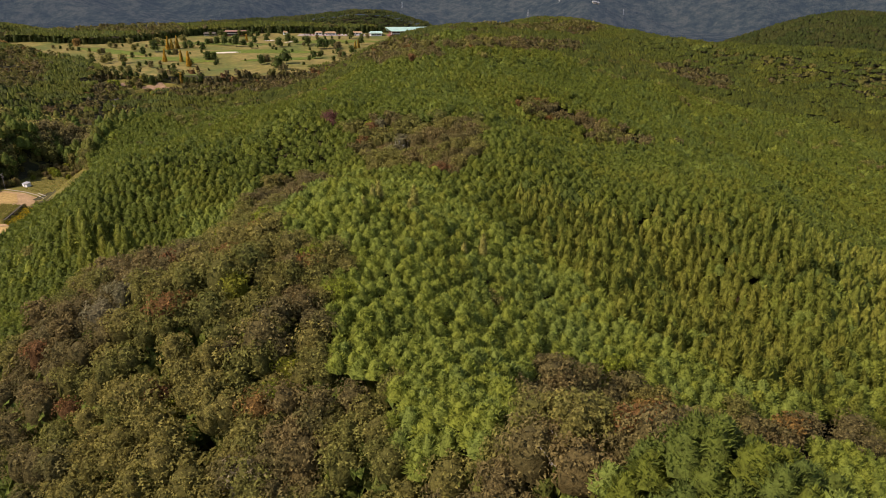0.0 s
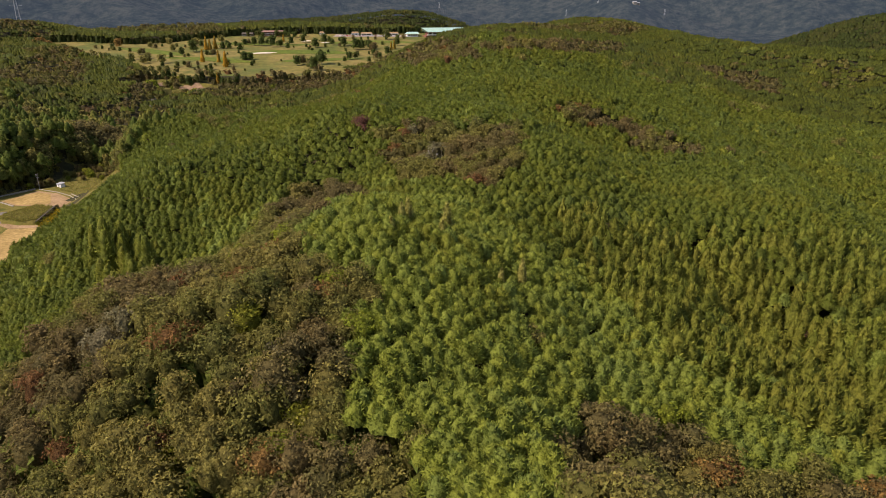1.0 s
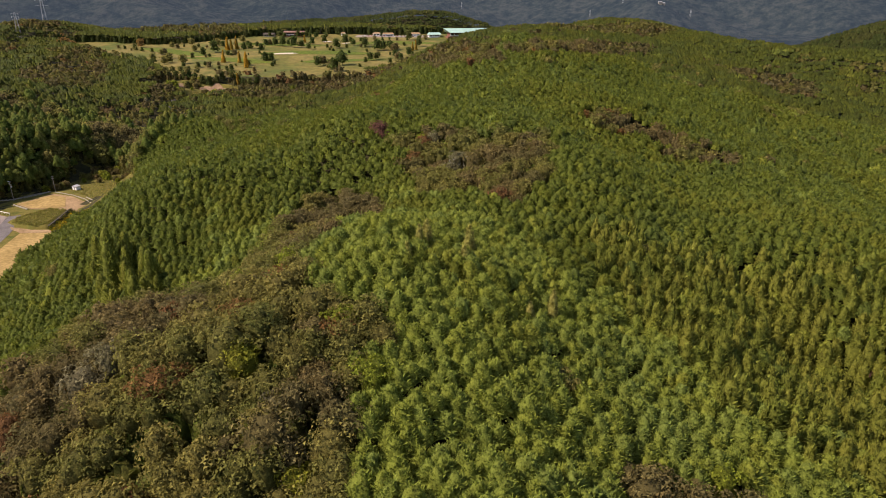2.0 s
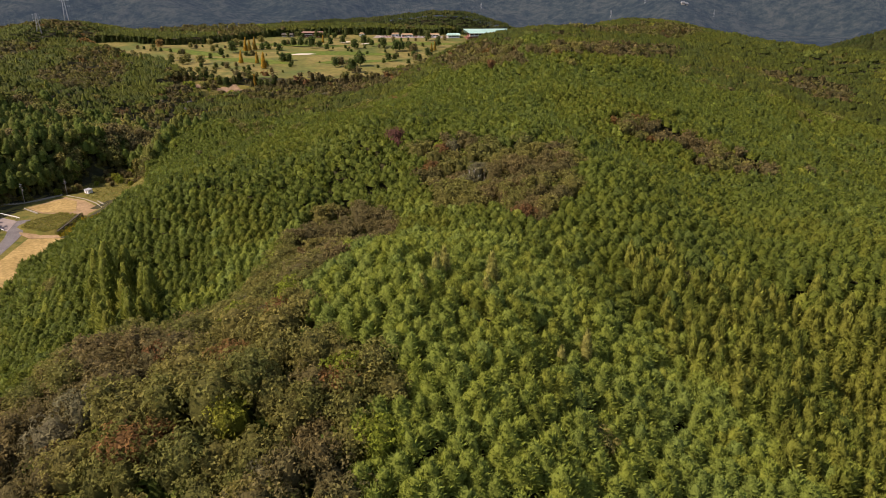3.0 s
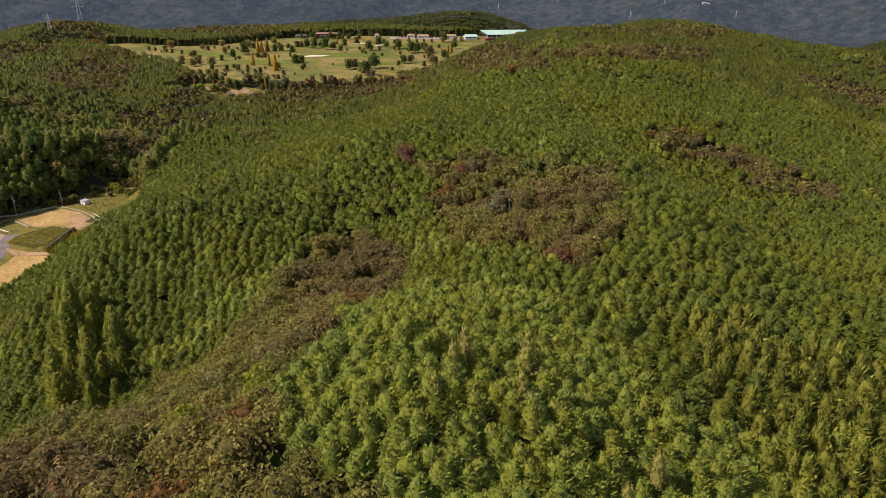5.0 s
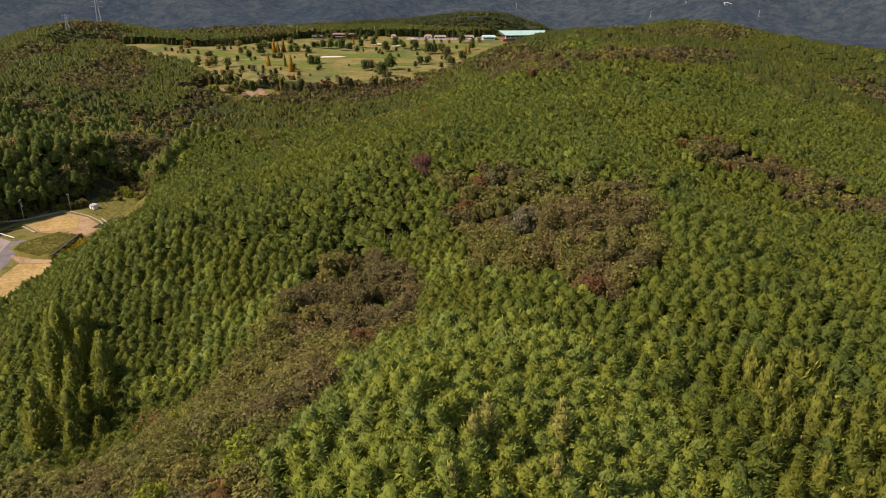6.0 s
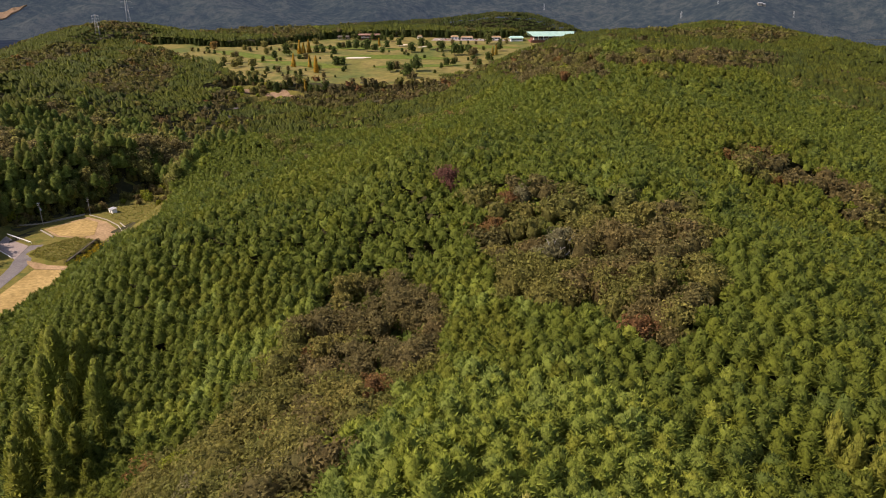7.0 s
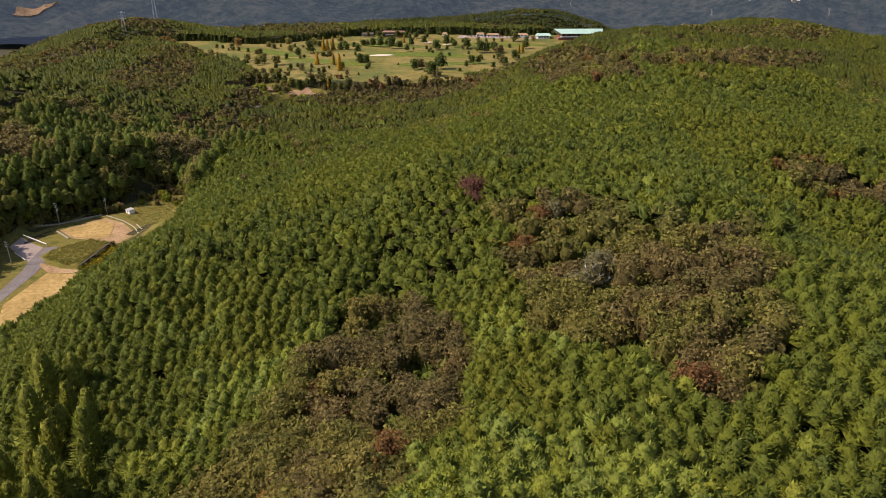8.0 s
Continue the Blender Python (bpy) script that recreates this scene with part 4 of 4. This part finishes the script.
def facade_windows(parent, x0, x1, count, y, z0, z1):
    w = (x1 - x0) / count
    for k in range(count):
        win = part("window", box(x0 + k * w + w * 0.12, x0 + (k + 1) * w - w * 0.12, y - 0.06, y + 0.05, z0, z1), M_GLASS, parent)
        part("frame", box(x0 + k * w + w * 0.08, x0 + (k + 1) * w - w * 0.08, y - 0.03, y + 0.05, z0 - 0.2, z0), M_WHITE, win)


def roof_prism(eave, ridge, y0, y1, z0, z1, thick=0.4):
    """A roof whose ridge is longer than its eaves."""
    bm = bmesh.new()
    ym = (y0 + y1) / 2
    lo = [bm.verts.new(p) for p in ((-eave / 2, y0, z0), (eave / 2, y0, z0), (eave / 2, y1, z0), (-eave / 2, y1, z0))]
    hi = [bm.verts.new(p) for p in ((-ridge / 2, ym, z1), (ridge / 2, ym, z1))]
    for f in ((lo[0], lo[1], hi[1], hi[0]), (lo[2], lo[3], hi[0], hi[1]), (lo[1], lo[2], hi[1]), (lo[3], lo[0], hi[0])):
        bm.faces.new(f)
    bm.faces.new(lo[::-1])
    return bm


def clubhouse():
    root = empty("clubhouse", -54, 996, gz(-54, 996), 18)
    part("plinth", box(-29, 31, -13, 13, -3, 0.6), M_BRICKRED, root, "brick-red plinth")
    part("wall", box(-25, 25, -10, 10, 0.6, 5.4), M_BRICKRED, root)
    part("terrace", box(-27, 29, -14.5, -10, 0.6, 1.0), M_CONCRETE, root)
    facade_windows(root, -24, 24, 12, -10.05, 1.4, 4.6)
    part("balcony_rail", box(-27, 29, -14.6, -14.4, 2.0, 2.6), M_WHITE, root, "white balcony rail")
    for k in range(9):
        part("column", rod((-26 + 6.5 * k, -14, 0.8), (-26 + 6.5 * k, -14, 5.6), 0.25, 0.25), M_WHITE, root)
    roof = part("roof", roof_prism(54, 66, -17, 17, 5.6, 11.2), M_ROOFGREEN, root, "pale verdigris-green metal roof")
    for k in range(14):
        x = -26.5 + k * 4.07
        part("seam", rod((x, -17, 5.7), (x * 1.22, 0, 11.3), 0.12, 0.12, 4), M_ROOFGREEN, roof)
    tagged(root, "large clubhouse with pale green roof and brick-red walls", "clubhouse")
    an = empty("annex_building", -99, 991, gz(-99, 991), 12)
    part("wall", box(-8, 8, -6, 6, -1, 3.4), M_WHITE, an)
    part("roof", roof_prism(20, 16, -8, 8, 3.4, 6.2), M_ROOFGREEN, an, "pale green roof")
    facade_windows(an, -7, 7, 4, -6.05, 1.0, 2.6)
    tagged(an, "low white annex with a pale green roof", "building")


def lodge():
    root = empty("lodge", -306, 992, gz(-306, 992), 5)
    part("wall", box(-15, 15, -6, 6, -2, 5.6), M_BRICKRED, root)
    part("roof", roof_prism(33, 30, -7.5, 7.5, 5.6, 7.6), surface("terracotta_roof", two((0.17, 0.10, 0.075), (0.22, 0.13, 0.095)), 0.2, 0.85), root, "terracotta roof")
    part("band", box(-12, 0, -6.15, -6.0, 2.7, 3.2), M_WHITE, root, "white string course")
    for z in (0.8, 3.5):
        facade_windows(root, -14, 14, 8, -6.05, z, z + 1.4)
    tagged(root, "long two-storey brick-red lodge at the wood's edge", "building")
    an = empty("low_building", -344, 990, gz(-344, 990), 5)
    part("wall", box(-8, 8, -4, 4, -1, 3.0), M_CONCRETE, an)
    part("roof", roof_prism(18, 16, -5.5, 5.5, 3.0, 5.2), M_STONE, an, "grey roof")
    facade_windows(an, -7, 7, 4, -4.05, 1.0, 2.3)
    tagged(an, "low grey building beside the lodge", "building")
    for x, y, w in ((-168, 1000, 16), (-186, 1004, 10), (-128, 1002, 14), (-235, 1000, 6)):
        h = empty("low_house", x, y, gz(x, y), 4)
        part("wall", box(-w / 2, w / 2, -3.5, 3.5, -1, 3.0), M_WHITE, h)
        part("roof", roof_prism(w + 2, w - 2, -4.5, 4.5, 3.0, 5.0), M_EARTH, h, "brownish tiled roof")
        facade_windows(h, -w / 2 + 0.5, w / 2 - 0.5, max(2, int(w / 4)), -3.55, 1.0, 2.2)
        tagged(h, "low white house with a brownish roof", "house", group="houses by the car park")


def parked_cars():
    paints = [surface("car_paint_%s" % n, two(c, c), 1, 0.3) for n, c in (("white", (0.75, 0.75, 0.75)), ("silver", (0.45, 0.46, 0.48)), ("dark", (0.05, 0.05, 0.06)), ("red", (0.35, 0.04, 0.03)))]
    words = ("white", "silver", "dark grey", "red")
    tyre = surface("rubber", two((0.02, 0.02, 0.02), (0.03, 0.03, 0.03)), 3, 0.9)
    made = []
    for p, w in zip(paints, words):
        root = empty("car", 0, 0, 0)
        bm = box(-2.2, 2.2, -0.85, 0.85, 0.35, 0.95, 0.12)
        part("body", bm, p, root)
        bm = bmesh.new()
        bmesh.ops.create_cone(bm, cap_ends=True, segments=4, radius1=1.75, radius2=1.25, depth=0.6, matrix=Matrix.LocRotScale((-0.2, 0, 1.2), None, (1, 0.62, 1)) @ Matrix.Rotation(math.pi / 4, 4, "Z"))
        part("cabin", bm, M_GLASS, root)
        for x in (-1.35, 1.35):
            for y in (-0.82, 0.82):
                part("wheel", rod((x, y - 0.1, 0.32), (x, y + 0.1, 0.32), 0.32, 0.32, 10), tyre, root)
        made.append(tagged(root, "%s car parked by the clubhouse" % w, "car", group="parked cars"))
    rng = random.Random(5)
    spots = [(-205 + 3.2 * k, 990 + (k % 3) * 5.5) for k in range(30)]
    for j, (x, y) in enumerate(spots):
        m = pose(x, y, gz(x, y) + 0.35, 0, 0, 90 + rng.uniform(-4, 4))
        k = j if j < 4 else rng.choice((0, 0, 1, 2, 3, 0, 1))
        if j < 4:
            made[k].matrix_basis = m
        else:
            copy_thing(made[k], m)


patch("car_park", [(-215, 984), (-100, 984), (-98, 1003), (-215, 1006)], M_PAVED, 0.3, 12, "pale paved car park by the clubhouse", "car park")
clubhouse()
lodge()
parked_cars()


# ---- pylons ----
def pylon(x, y, z, h, spread, label):
    root = empty("pylon", x, y, z, 25)
    s, t = spread, spread * 0.22
    for a in (-1, 1):
        for b in (-1, 1):
            part("leg", rod((a * s, b * s, -1), (a * t, b * t, h), h * 0.004 + 0.06, h * 0.003 + 0.05, 5), M_STEEL, root)
    for k in range(7):
        z0, z1 = h * k / 7, h * (k + 1) / 7
        w0, w1 = s + (t - s) * k / 7, s + (t - s) * (k + 1) / 7
        for b in (-1, 1):
            for p, q in (((-w0, b * w0, z0), (w1, b * w1, z1)), ((w0, b * w0, z0), (-w1, b * w1, z1)), ((b * w0, -w0, z0), (b * w1, w1, z1))):
                part("brace", rod(p, q, 0.06, 0.06, 4), M_STEEL, root)
    for q in (0.72, 0.84, 0.95):
        arm = part("cross_arm", rod((-h * 0.13, 0, h * q), (h * 0.13, 0, h * q), 0.2, 0.2, 5), M_STEEL, root)
        for a in (-1, 1):
            part("insulator", rod((a * h * 0.125, 0, h * q), (a * h * 0.125, 0, h * q - 1.6), 0.14, 0.1, 6), M_WHITE, arm)
    tagged(root, label, "pylon", group="pylons on the hills")


pylon(-648, 872, gz(-648, 872), 92 - gz(-648, 872), 3.0, "grey steel lattice pylon rising above the wood")
pylon(-796, 1137, gz(-796, 1137), 74, 4.6, "tall grey lattice pylon behind the wooded ridge")
for x, y in ((348, 2774), (719, 2699), (-183, 3042), (470, 2760)):
    pylon(x, y, float(mountain_height(np.array([x]), np.array([y]))[0]) - 2, 27, 2.6, "pale steel pylon on the distant mountainside")
patch("quarry_face", [(-2081, 2073), (-2066, 2143), (-2050, 2200), (-2043, 2249), (-2081, 2192), (-2118, 2127)], M_SOIL, 5.0, 12, "bare pale quarry face on the far mountain", "quarry", 4.0, height=lambda x, y: float(mountain_height(np.array([x]), np.array([y]))[0]))
for x, y, w in ((585, 2633, 14), (600, 2640, 9)):
    h = empty("far_house", x, y, float(mountain_height(np.array([x]), np.array([y]))[0]), 10)
    part("wall", box(-w / 2, w / 2, -5, 5, -3, 6), M_CONCRETE, h)
    part("roof", roof_prism(w + 2, w - 1, -6, 6, 6, 9), M_STEEL, h)
    tagged(h, "white house on the distant mountainside", "house", group="far houses")


# ---- valley floor ----
patch("clearing", CLEARING, M_WEEDS, 0.16, 3.5, "rough dry grass on the valley floor", "grass", 1.0)
patch("field", [(-257, 329), (-250.5, 350), (-236, 345.5), (-224, 337), (-219, 331), (-218, 321), (-230, 322), (-243, 321)], M_EARTH, 0.2, 6, "bare brown margin of a harvested field", "field")
patch("field", [(-255.5, 329), (-249.5, 347), (-239, 343.5), (-228, 327), (-231, 323), (-243, 322.5)], M_STUBBLE, 0.3, 6, "tan harvested rice field", "field")
patch("field", [(-222, 285), (-204, 288), (-186, 288), (-176, 262), (-176, 238), (-193, 232), (-204, 246), (-214, 257.5)], M_STUBBLE, 0.3, 6, "tan harvested rice field", "field")
patch("earth_strip", [(-233, 293), (-220, 290.5), (-209, 291), (-204, 288.5), (-222, 285.5), (-230, 290)], M_EARTH, 0.26, 5, "bare earth strip beside the field", "soil")
patch("road", [(-216, 256), (-224.5, 265), (-233.5, 284.5), (-239, 293), (-246, 308.5), (-241, 311), (-235.5, 299), (-229.5, 291), (-226, 283)], M_ASPHALT, 0.22, 6, "grey asphalt farm road", "road")
patch("paved_yard", [(-239, 293), (-250, 299), (-260, 304), (-264, 314.5), (-246, 308)], M_PAVED, 0.24, 6, "pinkish-grey paved yard beside the road", "yard")


def mound(name, outline, height, base, material, label, category):
    """A grassy mound with sloping sides and an uneven top."""
    rng = random.Random(3)
    pts = []
    for (ax, ay), (bx, by) in zip(outline, outline[1:] + outline[:1]):
        n = max(1, int(math.hypot(bx - ax, by - ay) / 1.5))
        pts += [(ax + (bx - ax) * k / n, ay + (by - ay) * k / n) for k in range(n)]
    cx, cy = sum(p[0] for p in pts) / len(pts), sum(p[1] for p in pts) / len(pts)
    bm, rings = bmesh.new(), []
    for q, h in ((1.06, -0.3), (0.99, 0.35), (0.93, 0.75), (0.82, 0.95), (0.6, 1.02), (0.3, 1.0)):
        rings.append([bm.verts.new((cx + (x - cx) * q + rng.uniform(-0.25, 0.25), cy + (y - cy) * q + rng.uniform(-0.25, 0.25), base + height * h + rng.uniform(-0.12, 0.12))) for x, y in pts])
    top = bm.verts.new((cx, cy, base + height))
    for a, c in zip(rings, rings[1:]):
        for k in range(len(pts)):
            n = (k + 1) % len(pts)
            bm.faces.new((a[k], a[n], c[n], c[k]))
    for k in range(len(pts)):
        bm.faces.new((rings[-1][k], rings[-1][(k + 1) % len(pts)], top))
    bmesh.ops.recalc_face_normals(bm, faces=bm.faces)
    return tagged(part(name, bm, material, shade=True), label, category, kind="structure")


terrace = mound("terrace", [(-238.5, 299), (-238, 304), (-235, 313), (-231, 320.5), (-220.5, 319), (-218.5, 315), (-213, 292.5), (-220, 290.5), (-231, 294.5)], 1.9, 1.0, M_WEEDS, "raised mound overgrown with grass and weeds", "terrace")



def wall_run(name, pts, height, thick, material, label, category):
    bm = bmesh.new()
    for (ax, ay), (bx, by) in zip(pts, pts[1:]):
        n = max(1, int(math.hypot(bx - ax, by - ay) / 2.0))
        for k in range(n):
            p, q = Vector((ax + (bx - ax) * k / n, ay + (by - ay) * k / n, 0)), Vector((ax + (bx - ax) * (k + 1) / n, ay + (by - ay) * (k + 1) / n, 0))
            m = (p + q) / 2
            mat = Matrix.LocRotScale((m.x, m.y, gz(m.x, m.y) + height / 2 - 0.2), Euler((0, 0, math.atan2(by - ay, bx - ax))), ((q - p).length, thick, height + 0.4 + 0.1 * math.sin(7.0 * k)))
            bmesh.ops.create_cube(bm, size=1, matrix=mat)
    return tagged(part(name, bm, material), label, category, kind="structure")


wall_run("retaining_wall", [(-268, 325), (-262, 338), (-254, 352.5)], 1.0, 0.5, M_CONCRETE, "low stone wall along the harvested field", "wall")
wall_run("retaining_wall", [(-244, 320), (-257, 327)], 0.7, 0.5, M_CONCRETE, "low stone wall along the harvested field", "wall")
wall_run("retaining_wall", [(-219.6, 318.5), (-212.4, 292)], 1.9, 0.7, M_STONE, "dark stone wall of the overgrown terrace", "wall")
wall_run("kerb_wall", [(-252, 353), (-246, 351), (-237, 347.5), (-226, 341), (-217.5, 333)], 0.4, 0.5, M_CONCRETE, "pale concrete kerb round the field", "kerb")
wall_run("kerb_wall", [(-228, 345), (-219, 338)], 0.4, 0.5, M_CONCRETE, "pale concrete kerb round the field", "kerb")
wall_run("field_path", [(-268, 322), (-266, 330), (-257, 350)], 0.35, 1.6, M_WEEDS, "grassy bank beside the stone wall", "bank")


def guard_rail(a, b):
    ax, ay, bx, by = *a, *b
    ln = math.hypot(bx - ax, by - ay)
    root = empty("guard_rail", ax, ay, gz(ax, ay), math.degrees(math.atan2(by - ay, bx - ax)))
    part("beam", box(0, ln, -0.06, 0.06, 0.55, 0.9, 0.02), M_WHITE, root)
    for k in range(int(ln / 2) + 1):
        part("post", rod((2 * k + 0.1, 0.1, -0.3), (2 * k + 0.1, 0.1, 0.95), 0.07, 0.07), M_WHITE, root)
    tagged(root, "white metal guard rail beside the yard", "guard rail", group="guard rails")


guard_rail((-264.3, 315.8), (-245, 308.8))
guard_rail((-252.4, 299.4), (-241, 293.6))


def power_pole(x, y, h, box_on):
    root = empty("power_pole", x, y, gz(x, y), 30)
    part("pole", rod((0, 0, -0.8), (0, 0, h), 0.2, 0.12, 10), M_CONCRETE, root)
    for z in (h - 0.4, h - 1.3, h - 2.2):
        arm = part("cross_arm", box(-0.65, 0.65, -0.05, 0.05, z - 0.05, z + 0.05), M_STEEL, root)
        for q in (-0.55, 0.55):
            part("insulator", rod((q, 0, z), (q, 0, z + 0.25), 0.06, 0.05, 6), M_WHITE, arm)
    if box_on:
        part("transformer", rod((0.4, 0, h - 3.9), (0.4, 0, h - 2.9), 0.32, 0.32, 10), M_STEEL, root, "grey transformer can")
    tagged(root, "grey concrete power pole with cross-arms", "power pole", group="power poles along the road")


power_pole(-262.5, 334.5, 11.5, True)
power_pole(-252.8, 354.8, 9.0, False)
power_pole(-242.5, 288.5, 10.5, False)


def shed():
    root = empty("shed", -243, 359.5, gz(-243, 359.5), -25)
    part("wall", box(-1.9, 1.9, -1.3, 1.3, -0.2, 2.1), M_WHITE, root)
    bm = bmesh.new()
    bmesh.ops.create_cube(bm, size=1, matrix=Matrix.LocRotScale((0, 0, 2.3), Euler((radians(9), 0, 0)), (4.3, 3.1, 0.12)))
    part("roof", bm, M_STEEL, root, "pale sheet-metal lean-to roof")
    door = part("door", box(-0.5, 0.5, -1.36, -1.3, 0, 1.8), M_STEEL, root)
    part("door_handle", box(0.3, 0.36, -1.42, -1.36, 0.85, 1.05), M_BARK, door)
    tagged(root, "small white shed with a sheet-metal roof", "shed")


shed()


def tufts(name, outline, count, size, material, label, category, seed, lift=0.0, tall=1.0, top=None):
    """Low plants scattered inside an outline, one mesh."""
    rng = np.random.default_rng(seed)
    P = np.array(outline, float)
    lo, hi = P.min(0), P.max(0)
    x, y = rng.uniform(lo[0], hi[0], count * 3), rng.uniform(lo[1], hi[1], count * 3)
    ok = inside([tuple(p) for p in outline], x, y)
    x, y = x[ok][:count], y[ok][:count]
    z = (ground(x, y) if top is None else np.full(len(x), top)) + lift
    c = np.stack([x, y, z], 1)
    V, T, L, off = [], [], [], 0
    for k in range(5):
        a = rng.uniform(0, 2 * math.pi, len(x))
        d = np.stack([np.cos(a) * 0.6, np.sin(a) * 0.6, np.full(len(x), tall)], 1)
        s = size * rng.uniform(0.5, 1.4, (len(x), 1))
        v, t = spray_mesh(c, c + d * s, unit(np.cross(d, [[0, 0, 1]])) * s * 0.45, d * 0.05)
        V.append(v), T.append(t + off), L.append(np.repeat(rng.uniform(0.7, 1.3, len(x)), 4))
        off += len(v)
    V, T, L = np.concatenate(V), np.concatenate(T), np.concatenate(L)
    return tagged(new(name, tri_mesh(name, V, T, material, L, np.tile(np.repeat(rng.uniform(0, 1, len(x)), 4), 5))), label, category, kind="stuff")


M_DRY = foliage("dry_grass", [(0.24, 0.225, 0.050), (0.17, 0.185, 0.036), (0.30, 0.250, 0.070)])
M_FLOWER = foliage("goldenrod", [(0.46, 0.31, 0.015), (0.16, 0.17, 0.025), (0.38, 0.27, 0.015), (0.13, 0.14, 0.025)])
tufts("weeds", [(-233, 295), (-237, 303), (-230.5, 319.5), (-221, 318), (-214, 293), (-220, 291.5)], 1500, 0.42, M_DRY, "tall weeds over the terrace", "weeds", 71, 1.75, top=1.0)
tufts("flowers", [(-211, 289), (-219, 317), (-208, 317), (-196, 291)], 700, 0.8, M_FLOWER, "yellow goldenrod in a strip beside the terrace", "flowers", 72, 0.05)
tufts("weeds", [(-246, 356), (-254, 372), (-252, 400), (-230, 398), (-205, 372), (-180, 345), (-170, 325), (-200, 325), (-226, 345)], 2400, 0.5, M_DRY, "tufts of dry grass on the valley floor", "weeds", 73, 0.05, 0.7)


def bushes():
    rng = random.Random(12)
    spots = []
    for _ in range(60):
        spots.append((rng.uniform(-254, -212), rng.uniform(374, 404), rng.uniform(1.8, 4.5)))
    for _ in range(24):
        k = rng.random()
        spots.append((-276 + 26 * k + rng.uniform(-3, 3), 318 + 48 * k + rng.uniform(-3, 3), rng.uniform(2.0, 5.0)))
    for _ in range(14):
        k = rng.random()
        spots.append((-258 + 28 * k + rng.uniform(-3, 2), 294 - 50 * k + rng.uniform(-3, 3), rng.uniform(2, 4)))
    for k in range(12):
        q = k / 11
        spots.append((-218.8 + 7.2 * q + rng.uniform(-0.4, 0.6), 318 - 26 * q, rng.uniform(1.2, 2.2)))
    for _ in range(60):
        spots.append((rng.uniform(-345, -262), rng.uniform(612, 668), rng.uniform(3.5, 8.5)))
    for _ in range(10):
        spots.append((rng.uniform(-324, -312), rng.uniform(664, 688), rng.uniform(4.0, 8.0)))
    for i, (mat, word) in enumerate(((M_OLIVE, "olive-green"), (M_LIME, "yellow-green"), (M_BROWN, "brownish"))):
        lone_trees(spots[i::3], "bush", "%s bush at the edge of the clearing" % word, "bushes round the clearing", [broadleaf(400 + 10 * i + k, 10, 5.5, 5.5, 8, 10, 2.0, skirt=6) for k in range(2)], mat, 4, 20 + i)


bushes()


# ---- bare tree in the near grove ----
def dead_tree(x, y, h, seed):
    rng = random.Random(seed)
    root = empty("dead_tree", x, y, gz(x, y))
    part("trunk", rod((0, 0, -0.5), (0.3, 0.1, h * 0.55), 0.22, 0.12, 8), M_DEADWOOD, root)
    for k in range(9):
        a, z = 2.4 * k, h * (0.35 + 0.022 * k)
        bm = bmesh.new()
        p = Vector((0.2, 0.05, z))
        e = p + Vector((math.cos(a) * h * 0.2, math.sin(a) * h * 0.2, h * rng.uniform(0.25, 0.4)))
        add_rod(bm, p, e, 0.09, 0.03, 5)
        for j in range(6):
            q = p.lerp(e, 0.35 + 0.1 * j)
            add_rod(bm, q, q + Vector((rng.uniform(-1, 1), rng.uniform(-1, 1), rng.uniform(0.5, 1.6))), 0.04, 0.012, 4)
        part("branch", bm, M_DEADWOOD, root)
    tagged(root, "bare dead tree with pale grey branches", "tree")


dead_tree(12, 51, 11.5, 3)
dead_tree(-13, 200, 12.5, 4)
